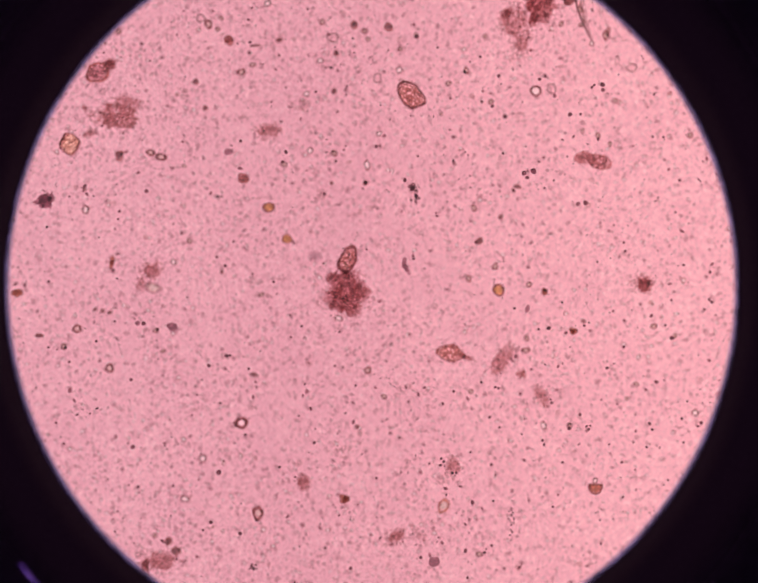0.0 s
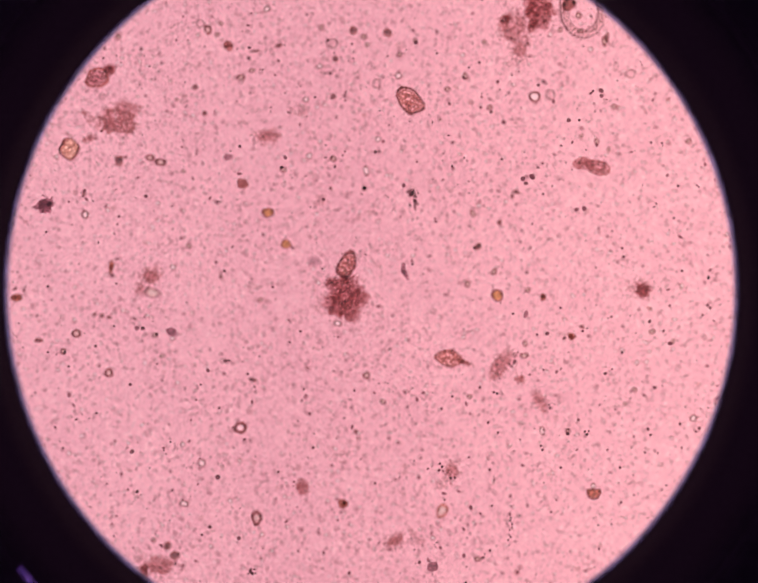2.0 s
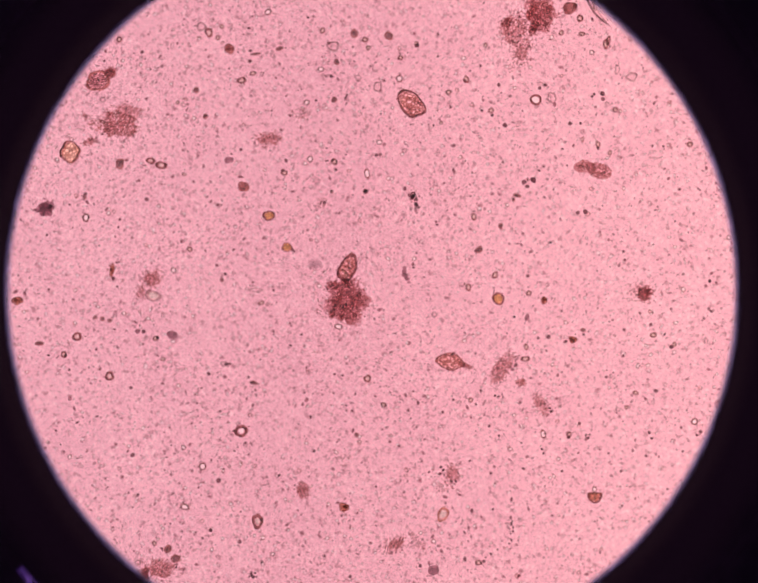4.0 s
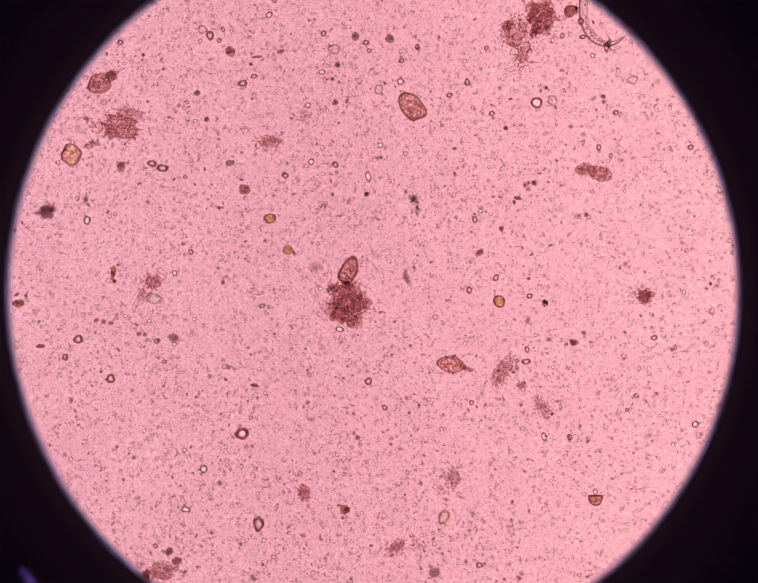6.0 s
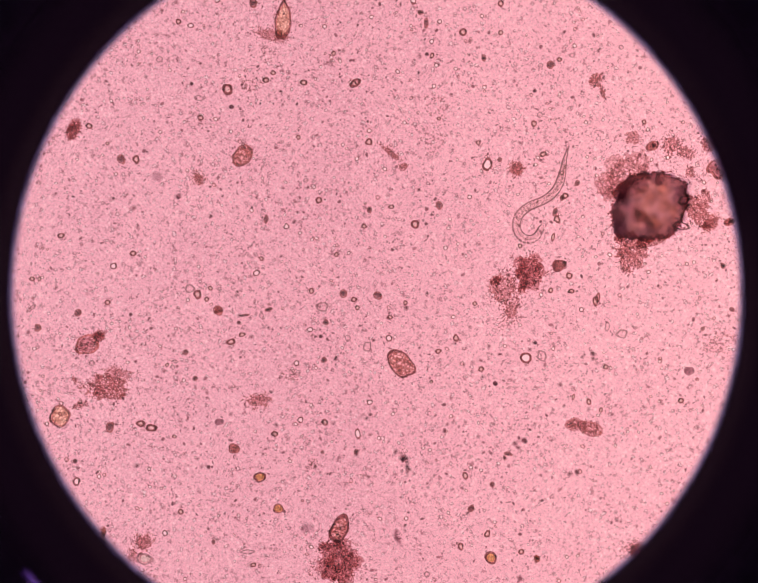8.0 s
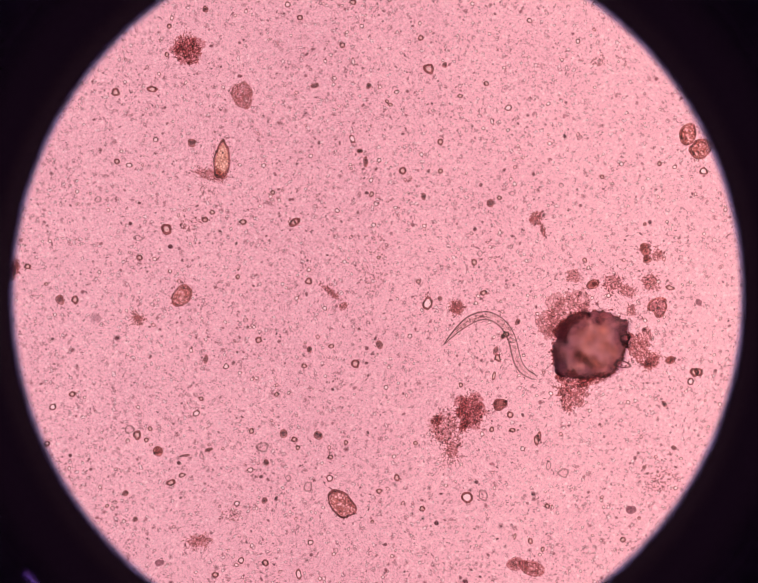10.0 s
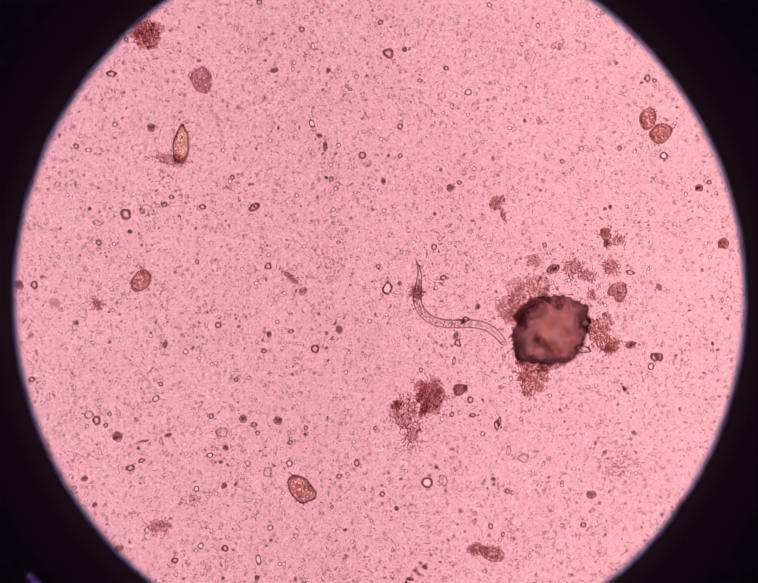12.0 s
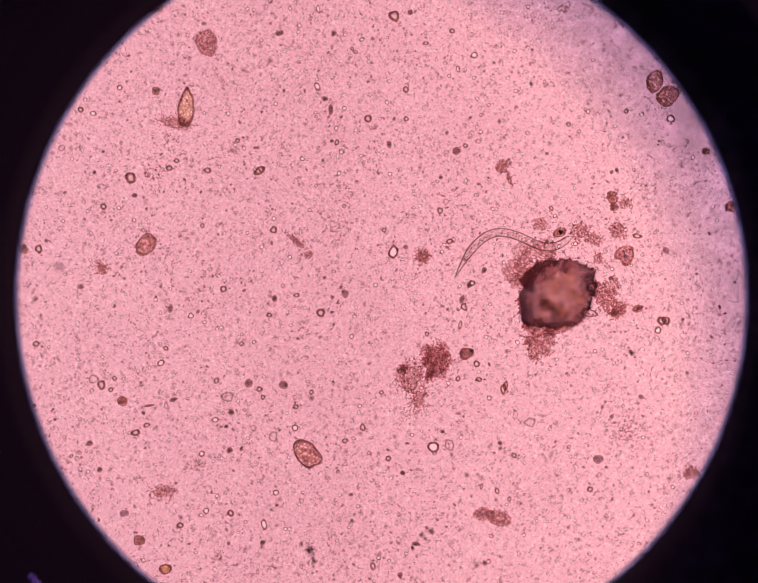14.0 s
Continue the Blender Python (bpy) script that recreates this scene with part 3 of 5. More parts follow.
# ---------------------------------------------------------------- the large things
def great_clump():
    """The dark clump: a thick lumpy core, a pale fringe, dark spurs and trailing debris."""
    rng = seeded()
    ob = thing("dark_debris_clump", 1344, 368, "large dark red-brown lump of debris with ragged rim", "debris", "debris in the sample")
    n = 120

    def edge(i, f):
        w = i * 2 * math.pi / n
        square = (abs(math.cos(w)) ** 2.9 + abs(math.sin(w)) ** 2.9) ** (-1 / 2.9)
        r = square * (1 + 0.16 * noise.noise(Vector((math.cos(w) * 2, math.sin(w) * 2, 5))) + 0.09 * noise.noise(Vector((math.cos(w) * 9, math.sin(w) * 9, 8))))
        x, y = 78 * r * math.cos(w), 70 * r * math.sin(w)
        cut = 1 - 0.11 * math.exp(-((w - 2.3) / 0.45) ** 2) - 0.10 * math.exp(-((w - 5.6) / 0.35) ** 2)
        x, y = x * cut, y * cut + 0.03 * x
        return x * f, y * f

    loops = []
    for k in range(15):
        f = math.cos(k / 14 * 1.5)
        z = 46 * math.sin(k / 14 * 1.5)
        pts = []
        for i in range(n):
            x, y = edge(i, f)
            d = 1 + 0.10 * noise.noise(Vector((x / 16, y / 16, z / 16)))
            pts.append((x * d, y * d))
        loops.append((pts, z))
    part("core", rings(loops), CLUMP, ob)
    clear_of(1344, 368, [edge(i, 0.97) for i in range(n)])
    # nodules over the top, plum near the edge and brown in the middle
    for i in range(34):
        f = rng.random() ** 0.5 * 0.92
        x, y = edge(rng.randrange(n), f)
        plum = rng.random() < (0.85 if f > 0.62 else 0.12)
        v, q = dome(outline(rng, rng.uniform(9, 19), rng.uniform(8, 15), 18, 0.2, rng.uniform(0, 180)), rng.uniform(5, 10), 3)
        h = 46 * math.sin(math.acos(min(1.0, f)))
        part("nodule", ([(a + x * U, b + y * U, c + h * U * 0.95) for a, b, c in v], q), NODULE_PLUM if plum else NODULE_BROWN, ob)
    # a darker rim of lumps round the core
    lumps = []
    for i in range(15):
        x, y = edge(i * 8, rng.uniform(0.90, 1.0))
        pts = outline(rng, rng.uniform(7, 13), rng.uniform(6, 10), 14, 0.2, rng.uniform(0, 180))
        v, f = dome(pts, rng.uniform(6, 12), 3)
        lumps.append(([(a + x * U, b + y * U, c) for a, b, c in v], f))
    tagged(part("lumpy_rim", join(lumps), CLUMP_RIM, ob, "darker lumps along the edge"), kind="stuff")
    specks = []
    for i in range(70):
        x, y = edge(rng.randrange(n), rng.uniform(0.99, 1.05))
        specks.append(grain(rng, x, y, rng.uniform(1.2, 3.2), 1, 2.0))
    tagged(part("grainy_rim", join(specks), GRAIN, ob), kind="stuff")
    # nested plum-tinted layers that darken the core towards its edge
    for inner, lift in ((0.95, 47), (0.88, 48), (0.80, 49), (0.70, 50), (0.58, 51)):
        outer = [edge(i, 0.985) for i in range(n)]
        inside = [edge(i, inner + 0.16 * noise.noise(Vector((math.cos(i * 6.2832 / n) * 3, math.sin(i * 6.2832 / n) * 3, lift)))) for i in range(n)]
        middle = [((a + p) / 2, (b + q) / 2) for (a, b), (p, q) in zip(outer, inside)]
        part("edge_tint", rings([(outer, 4), (middle, lift - 6), (inside, lift)], cap=False), EDGE_TINT, ob, "plum tint deepening towards the edge")
    # pale fringe
    for dx, dy, rx, ry, turn in ((-50, 60, 58, 44, 32), (-36, 74, 50, 32, 34), (-70, 42, 26, 36, 80)):
        pts = ragged(rng, rx, ry, 110, 0.26, turn)
        loops = [([(x + dx, y + dy) for x, y in pts], 0), ([(dx + x * 0.93, dy + y * 0.93) for x, y in pts], 4), ([(dx + x * 0.5, dy + y * 0.5) for x, y in pts], 7)]
        part("fringe", rings(loops), FRINGE, ob, "pale translucent fringe")
    curls = []
    for _ in range(70):
        a, w = math.sqrt(rng.random()), rng.uniform(0, 6.2832)
        curls.append(fibre(rng, -38 + 56 * a * math.cos(w) - 10 * a * math.sin(w), 62 + 40 * a * math.sin(w) + 16 * a * math.cos(w), rng.uniform(4, 9), rng.uniform(0.8, 1.5), 7))
    tagged(part("crumb_layer", join(curls), GRAIN_PALE, ob), kind="stuff")
    # spurs
    for x, y, rx, ry, turn in ((68, -40, 20, 8, -6), (74, 14, 13, 9, 20)):
        pts = outline(rng, rx, ry, 20, 0.12, turn, 0.3)
        v, f = rim(pts, 0.64, 5)
        part("spur", ([(a + x * U, b + y * U, c) for a, b, c in v], f), CUTICLE, ob, "dark-edged clear splinter")
    return ob


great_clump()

# debris hanging round the great clump
debris(1310, 459, 88, 92, 0, 420, "trailing net of fine brown debris below the lump", GRAIN, 0.75)
debris(1350, 439, 95, 28, 15, 150, "trailing net of fine brown debris below the lump", GRAIN, 0.8)
debris(1298, 496, 26, 36, 60, 50, "trailing net of fine brown debris below the lump", GRAIN, 0.6)
debris(1283, 433, 22, 22, 0, 40, "small brown crumb beside the dark lump", GRAIN, 0.9, matrix=MATRIX_DEEP)
debris(1443, 372, 46, 64, 40, 160, "loose net of brown grains beside the lump", GRAIN_RED, 0.95)
debris(1462, 345, 26, 40, 20, 45, "loose net of brown grains beside the lump", GRAIN_PALE, 0.7, matrix=MATRIX_FAINT)
debris(1430, 296, 26, 30, 0, 40, "loose net of brown grains beside the lump", GRAIN, 0.7, matrix=MATRIX_FAINT)
debris(1391, 241, 50, 50, -20, 110, "sparse brown grains near the lump", GRAIN, 0.7, matrix=MATRIX_FAINT)
debris(1421, 256, 60, 30, -20, 80, "sparse brown grains near the lump", GRAIN, 0.7, matrix=MATRIX_FAINT)
debris(1312, 226, 45, 40, -30, 55, "sparse pale grains near the lump", GRAIN_PALE, 0.7, matrix=MATRIX_FAINT)
debris(1470, 241, 45, 40, -35, 120, "sparse brown grains near the lump", GRAIN, 0.7, matrix=MATRIX_FAINT)
debris(1471, 400, 52, 34, 15, 150, "flat orange-brown scrap of debris", GRAIN_RED, 0.7)
debris(1485, 184, 36, 34, 0, 45, "sparse brown grains beside a cell", GRAIN, 0.7, matrix=MATRIX_FAINT)
egg(1485, 289, 44, 34, 60, "dark rust-brown angular egg with coarse granules", body=MATRIX_DEEP, dots=110, wall=BROWN, grains=GRAIN, rough=0.2, taper=0.15)
# the other debris clumps
debris(1097, 500, 78, 84, 0, 420, "dense purple-brown clump of fine grains", GRAIN, 0.85, edge=1.12, matrix=MATRIX_DEEP)
debris(1083, 535, 20, 24, 0, 50, "dark knot of grains under the clump", GRAIN, 0.9, matrix=MATRIX_DEEP)
debris(1045, 535, 75, 80, 30, 280, "scattered loose grains trailing from a clump", GRAIN, 0.7, matrix=MATRIX_FAINT)
debris(1060, 580, 50, 70, -15, 150, "scattered loose grains trailing from a clump", GRAIN, 0.5, matrix=MATRIX_FAINT)
debris(1028, 520, 26, 30, 0, 60, "scattered loose grains trailing from a clump", GRAIN, 0.8)
debris(1040, 605, 22, 40, -10, 30, "scattered loose grains trailing from a clump", GRAIN)
debris(228, 740, 112, 66, -8, 460, "ragged red-brown clump of fine grains", GRAIN_RED, 0.8)
debris(250, 710, 80, 40, -10, 70, "thin scatter of pale grains", GRAIN_PALE, 0.7, matrix=MATRIX_FAINT)
debris(182, 740, 36, 30, 20, 60, "ragged red-brown clump of fine grains", GRAIN_RED)
debris(168, 775, 44, 18, 25, 50, "string of grains leading to an egg", GRAIN, 0.7, matrix=MATRIX_FAINT)
debris(158, 722, 12, 26, 30, 16, "string of grains leading to an egg", GRAIN, 0.7, matrix=MATRIX_FAINT)
debris(300, 1058, 58, 48, 35, 180, "ragged brown clump with pale lumps beside it", GRAIN_RED, 0.6)
debris(278, 1085, 26, 34, 0, 40, "thin scatter of pale grains", GRAIN_PALE, 0.7, matrix=MATRIX_FAINT)
debris(416, 308, 38, 36, 0, 150, "round brown tuft of fine grains", GRAIN_RED, 0.5)
debris(522, -248, 72, 66, -10, 420, "dense rust-brown round clump of fine grains", GRAIN_RED, 0.85, matrix=MATRIX_DEEP)
debris(528, -218, 22, 12, 0, 30, "small dark knot under a clump", GRAIN, 0.8)
debris(1073, 289, 42, 38, 0, 130, "loose tuft of dark grains", GRAIN_RED, 0.75)
debris(1318, 1077, 46, 42, 0, 230, "dense dark brown tuft with ragged ends", GRAIN, 0.7, matrix=MATRIX_DEEP)
debris(1315, 1072, 90, 46, 0, 90, "loose grains round a dark tuft", GRAIN_PALE)
debris(812, 255, 66, 16, -38, 90, "elongated chain of dark debris", GRAIN, 0.7)
debris(838, 285, 22, 30, -40, 24, "elongated chain of dark debris", GRAIN, 0.7)
debris(570, 12, 90, 36, -10, 110, "loose dark grains at the foot of a long egg", GRAIN, 0.7, matrix=MATRIX_FAINT)
debris(558, 48, 50, 50, 0, 60, "faint wispy net of grains", GRAIN_PALE)
debris(525, 112, 60, 24, 10, 70, "faint line of dark grains", GRAIN)
debris(1025, 1234, 36, 86, -32, 200, "pale brown spindle of debris", GRAIN_PALE, 0.85, matrix=MATRIX_FAINT)
debris(1107, 1309, 28, 62, 32, 90, "loose brown grains in a loop", GRAIN_PALE, 0.75, matrix=MATRIX_FAINT)
debris(1065, 1263, 26, 22, 0, 50, "loose brown grains in a loop", GRAIN_RED, 0.7)
debris(810, 1601, 66, 44, 30, 190, "ragged dark brown patch of grains", GRAIN, 0.5)
debris(856, 1595, 60, 18, -45, 60, "ragged dark brown patch of grains", GRAIN)
debris(926, 1454, 34, 44, 0, 80, "oval pale cyst packed with dark grains", GRAIN_PALE, 0.8, matrix=MATRIX_FAINT)
debris(909, 1481, 38, 22, 20, 40, "loose thin scatter of brown grains", GRAIN)
debris(618, 1492, 28, 44, 10, 70, "purple-grey granular cell remains", GRAIN, 0.9)
debris(698, 1426, 40, 36, 0, 36, "faint wispy net of grains", GRAIN_PALE)
debris(324, 1656, 110, 66, 0, 330, "wide pale net of fine grains", GRAIN_PALE, 0.5)
debris(292, 1666, 22, 34, 0, 80, "dark brown knot in a pale net", GRAIN, 0.8, matrix=MATRIX_DEEP)
debris(538, 766, 64, 36, 0, 100, "thin brown smear of fine grains", GRAIN_RED, 0.7, matrix=MATRIX_FAINT)
debris(603, 712, 44, 40, 0, 50, "faint wispy net of grains", GRAIN_PALE)
debris(1235, 108, 30, 40, -20, 50, "short chain of dark clotted grains", GRAIN, 0.8)
debris(1250, 132, 14, 36, 20, 50, "short chain of dark clotted grains", GRAIN, 0.6)
debris(1617, 736, 62, 40, 0, 170, "pale brown oval patch of fine grains", GRAIN_PALE, 0.6)
debris(1493, 648, 50, 60, -30, 90, "faint scatter of pale brown grains", GRAIN_PALE)
debris(1465, 410, 36, 28, 10, 100, "rust-brown scrap of debris", GRAIN_RED, 0.6)
debris(610, 713, 30, 30, 0, 30, "faint wispy net of grains", GRAIN_PALE)
debris(651, 897, 26, 24, 0, 40, "loose tuft of dark grains", GRAIN)
debris(900, 225, 70, 70, 0, 60, "faint wispy net of grains", GRAIN_PALE)
debris(1470, 650, 50, 60, 0, 60, "faint scatter of pale brown grains", GRAIN_PALE)
debris(905, 159, 60, 60, 0, 60, "faint wispy net of grains", GRAIN_PALE)
debris(1368, -216, 40, 30, 0, 50, "faint dark tuft of grains", GRAIN)
debris(1517, -276, 30, 46, 40, 100, "brown tuft of grains at the field's edge", GRAIN)
debris(158, 205, 30, 56, -20, 120, "rust-brown clump of grains at the field's edge", GRAIN_RED, 0.9, matrix=MATRIX_DEEP)
debris(837, 879, 20, 34, 0, 30, "short string of dark grains", GRAIN)
# the clump that carries a capping egg
debris(703, 1102, 100, 108, 0, 620, "dense pear-shaped purple-brown clump of fine grains", GRAIN, 0.92, edge=1.12, matrix=MATRIX_DEEP)
debris(674, 1066, 40, 26, 20, 60, "ragged shoulder of a grain clump", GRAIN, 0.7)
cell(687, 1152, 9, 6, "bright")

# ---------------------------------------------------------------- eggs and cysts
egg(832, 690, 68, 45, -45, "oval brown egg with dark shell and granular yolk", body=YOLK, dots=70, taper=-0.05, share=0.86, wall=WALL, grains=GRAIN)
egg(507, 261, 50, 36, 40, "pale oval egg with a thin brown shell", wall=WALL_MID, body=YOLK, dots=30, share=0.82, rough=0.1)
egg(706, 1029, 60, 38, 74, "dark-shelled egg capping a clump of grains", wall=WALL, share=0.76, body=YOLK, dots=40, taper=0.22, grains=GRAIN)
egg(591, -19, 80, 33, 84, "long tapering yellow-brown egg with dark outline", share=0.82, body=OCHRE, dots=50, grains=GRAIN_PALE, taper=0.28)
egg(635, -148, 56, 42, -70, "granular red-brown ovoid egg", wall=MATRIX, body=MATRIX, dots=50, grains=GRAIN_RED, taper=0.2, rough=0.08)
egg(186, 650, 50, 40, 15, "dark granular egg with debris stuck on", body=MATRIX_DEEP, dots=130, grains=GRAIN, wall=BROWN, rough=0.16)
debris(210, 632, 34, 30, 30, 70, "dark debris stuck to an egg", GRAIN, 0.8, matrix=MATRIX_DEEP)
egg(130, 797, 42, 42, 0, "pale round egg with a thin brown outline", wall=WALL_MID, share=0.89, body=OCHRE, dots=40, grains=GRAIN_PALE, rough=0.13)
egg(919, 1222, 64, 37, -8, "spindle-shaped granular brown egg with a tail", body=YOLK, dots=60, rough=0.07, taper=0.12, wall=WALL_MID, share=0.88, spindle=0.6)
debris(954, 1231, 36, 14, -20, 50, "tail of debris at the end of an egg", GRAIN, 0.7)
egg(1188, 816, 36, 26, 5, "lumpy brown bean-shaped mass of granules", body=MATRIX, dots=60, rough=0.08, wall=MATRIX_DEEP)
egg(1222, 825, 52, 32, -22, "lumpy brown bean-shaped mass of granules", body=MATRIX, dots=90, rough=0.08, wall=MATRIX_DEEP)
egg(1548, -64, 42, 36, 80, "one of two touching granular brown eggs", body=YOLK, dots=60, rough=0.08)
egg(1574, -34, 46, 40, 30, "one of two touching granular brown eggs", body=YOLK, dots=70, rough=0.10)
egg(1220, 1493, 31, 36, 0, "half-round rust-brown cyst with dark rim", wall=WALL, body=RUST, dots=14, rough=0.05, flat=0.2, name="cyst")
cell(1220, 1483, 5, 6, "bright")
egg(476, 124, 24, 21, -30, "small dark-walled cyst with a bright middle", wall=WALL, share=0.55, body=PALE, dots=3, name="cyst", rough=0.1)
egg(541, 924, 26, 21, 0, "small amber cyst with a dark wall", wall=WALL, share=0.68, body=AMBER, dots=2, name="cyst", rough=0.1)
egg(579, 989, 22, 20, 0, "small amber cyst with a thin wall", wall=WALL_MID, share=0.74, body=AMBER, dots=3, name="cyst", rough=0.14)
egg(1017, 1091, 28, 24, -35, "amber-brown cyst with a thick dark wall", wall=WALL, share=0.68, body=AMBER, dots=4, name="cyst")
egg(488, 1370, 28, 26, 0, "round cyst with a thick dark wall and clear middle", wall=WALL, share=0.52, body=CLEAR, dots=5, name="cyst", rough=0.08)
egg(907, 1538, 32, 22, 62, "angular cream cyst with a brown outline", wall=RUST, share=0.72, body=PALE, dots=4, name="cyst", rough=0.12)
egg(1160, 488, 32, 23, 20, "dark brown seed-like cyst with a pointed end", wall=WALL, body=WALL_MID, share=0.55, dots=14, taper=0.35, name="cyst")
egg(303, 1092, 36, 22, -15, "pale swollen lump beside brown debris", wall=WALL_PALE, body=PALE, dots=6, name="cyst", rough=0.12, share=0.78)

# ---------------------------------------------------------------- small cells and specks
cell(1054, 877, 9, 4, "solid")
cell(1046, 885, 3, 6, "solid")
cell(256, 268, 8, 10, "solid")
cell(287, 268, 7, 9, "ring")
cell(190, 199, 7, 6, "ring")
cell(336, 62, 7, 6, "faint")
cell(420, 182, 7, 6, "ring")
cell(417, 142, 10, 6, "faint")
cell(228, 235, 4, 4, "ring")
cell(402, 112, 4, 4, "dot")
cell(484, 160, 5, 5, "dot")
cell(240, 348, 3, 3, "dot")
cell(218, 358, 4, 4, "faint")
cell(378, 346, 6, 6, "purple", lift=24)
cell(335, 305, 12, 11, "haze", lift=24)
cell(740, 111, 13, 8, "bean")
cell(633, 110, 8, 6, "ring")
cell(767, 233, 8, 7, "ring")
cell(664, 353, 7, 7, "ring")
cell(862, 403, 9, 9, "ring")
cell(813, 367, 6, 5, "ring")
cell(768, 373, 6, 6, "solid")
cell(757, 407, 6, 5, "ring")
cell(555, 392, 5, 9, "solid")
cell(597, 407, 6, 6, "bright")
cell(622, 223, 5, 5, "ring")
cell(912, 364, 8, 8, "solid")
cell(1012, 280, 10, 14, "bright")
cell(827, 88, 5, 5, "bright")
cell(897, 26, 5, 5, "bright")
cell(695, 50, 5, 5, "ring")
cell(888, 52, 4, 4, "dot")
cell(907, 75, 5, 5, "bright")
cell(902, 118, 5, 5, "bright")
cell(912, 185, 5, 4, "ring")
cell(993, 235, 5, 5, "ring")
cell(637, 312, 5, 5, "faint")
cell(555, 105, 7, 6, "ring")
cell(570, 90, 6, 5, "ring")
cell(1005, 60, 5, 7, "solid")
cell(975, 347, 5, 5, "bright")
cell(1142, 75, 8, 8, "solid")
cell(1108, 196, 6, 7, "ring")
cell(1127, 259, 7, 6, "ring")
cell(1172, 345, 7, 6, "ring")
cell(1155, 393, 6, 9, "ring")
cell(1335, 193, 5, 5, "ring")
cell(1037, 270, 5, 5, "solid")
cell(1351, 243, 13, 10, "brown")
cell(1110, 128, 4, 4, "dot")
cell(1120, 178, 6, 6, "faint")
cell(1187, 55, 6, 5, "faint")
cell(1182, 165, 5, 5, "faint")
cell(132, 425, 7, 6, "ring")
cell(280, 462, 7, 6, "ring")
cell(240, 488, 7, 7, "bright")
cell(398, 535, 10, 9, "faint")
cell(413, 547, 8, 10, "ring")
cell(456, 580, 10, 10, "brown")
cell(167, 584, 7, 8, "solid")
cell(84, 615, 7, 8, "solid")
cell(228, 563, 6, 6, "ring")
cell(440, 534, 5, 5, "ring")
cell(432, 557, 5, 5, "ring")
cell(505, 630, 7, 5, "ring")
cell(482, 645, 9, 7, "ring")
cell(388, 666, 6, 6, "solid")
cell(72, 514, 6, 5, "ring")
cell(87, 514, 4, 5, "ring")
cell(70, 575, 12, 4, "rod-40")
cell(121, 525, 2, 12, "rod0")
cell(535, 503, 8, 6, "bright")
cell(275, 588, 4, 4, "dot")
cell(510, 590, 10, 3, "solid")
cell(498, 605, 4, 4, "dot")
cell(362, 697, 5, 5, "faint")
cell(350, 692, 4, 4, "ring")
cell(408, 720, 5, 6, "solid")
cell(457, 810, 10, 7, "purple")
cell(232, 820, 8, 12, "solid")
cell(295, 813, 9, 7, "ring")
cell(318, 822, 12, 8, "ring")
cell(195, 688, 6, 6, "faint")
cell(714, 546, 8, 9, "solid")
cell(785, 550, 9, 9, "solid")
cell(736, 558, 6, 6, "ring")
cell(743, 575, 5, 5, "ring")
cell(648, 540, 5, 7, "ring")
cell(645, 620, 6, 6, "bright")
cell(667, 634, 4, 4, "dot")
cell(678, 605, 6, 6, "solid")
cell(617, 689, 6, 6, "bright")
cell(674, 683, 6, 6, "solid")
cell(723, 637, 6, 6, "faint")
cell(810, 595, 6, 5, "ring")
cell(808, 638, 7, 7, "bright")
cell(842, 565, 5, 5, "ring")
cell(946, 638, 6, 8, "ring")
cell(910, 665, 7, 5, "ring")
cell(895, 728, 4, 4, "ring")
cell(985, 567, 5, 5, "ring")
cell(998, 702, 7, 5, "ring")
cell(1027, 732, 5, 5, "dot")
cell(768, 770, 6, 6, "bright")
cell(675, 811, 7, 7, "ring")
cell(625, 806, 7, 6, "bright")
cell(820, 787, 5, 5, "faint")
cell(560, 578, 9, 4, "solid")
cell(545, 590, 4, 8, "faint")
cell(670, 573, 12, 11, "faint")
cell(763, 655, 8, 12, "faint")
cell(925, 452, 5, 5, "bright")
cell(700, 465, 5, 5, "ring")
cell(545, 473, 5, 5, "ring")
cell(725, 462, 4, 4, "bright")
cell(1079, 448, 5, 5, "ring")
cell(1147, 430, 4, 9, "ring")
cell(1180, 510, 7, 7, "ring")
cell(1142, 540, 5, 6, "ring")
cell(1184, 542, 7, 5, "ring")
cell(1234, 562, 6, 11, "ring")
cell(1258, 615, 5, 10, "faint")
cell(1288, 630, 12, 9, "faint")
cell(1090, 679, 14, 10, "bright")
cell(1123, 675, 9, 13, "faint")
cell(1427, 707, 10, 10, "purple")
cell(1205, 580, 5, 5, "bright")
cell(1110, 648, 4, 4, "dot")
cell(1188, 760, 3, 7, "ring")
cell(1220, 770, 5, 7, "ring")
cell(1255, 698, 6, 5, "ring")
cell(1245, 787, 4, 6, "ring")
cell(1515, 580, 5, 5, "solid")
cell(1497, 490, 5, 6, "solid")
cell(1410, 768, 6, 6, "ring")
cell(1455, 620, 4, 5, "solid")
cell(488, 865, 11, 11, "brown")
cell(163, 932, 7, 9, "bright")
cell(345, 1039, 6, 6, "bright")
cell(378, 995, 6, 6, "ring")
cell(435, 903, 4, 4, "dot")
cell(445, 1058, 4, 5, "solid")
cell(352, 1177, 12, 8, "haze", lift=24)
cell(313, 907, 4, 4, "bright")
cell(365, 840, 5, 4, "ring")
cell(160, 890, 4, 5, "solid")
cell(515, 1078, 14, 5, "faint")
cell(527, 1105, 6, 5, "ring")
cell(218, 1040, 5, 14, "rust")
cell(220, 1057, 4, 4, "dot")
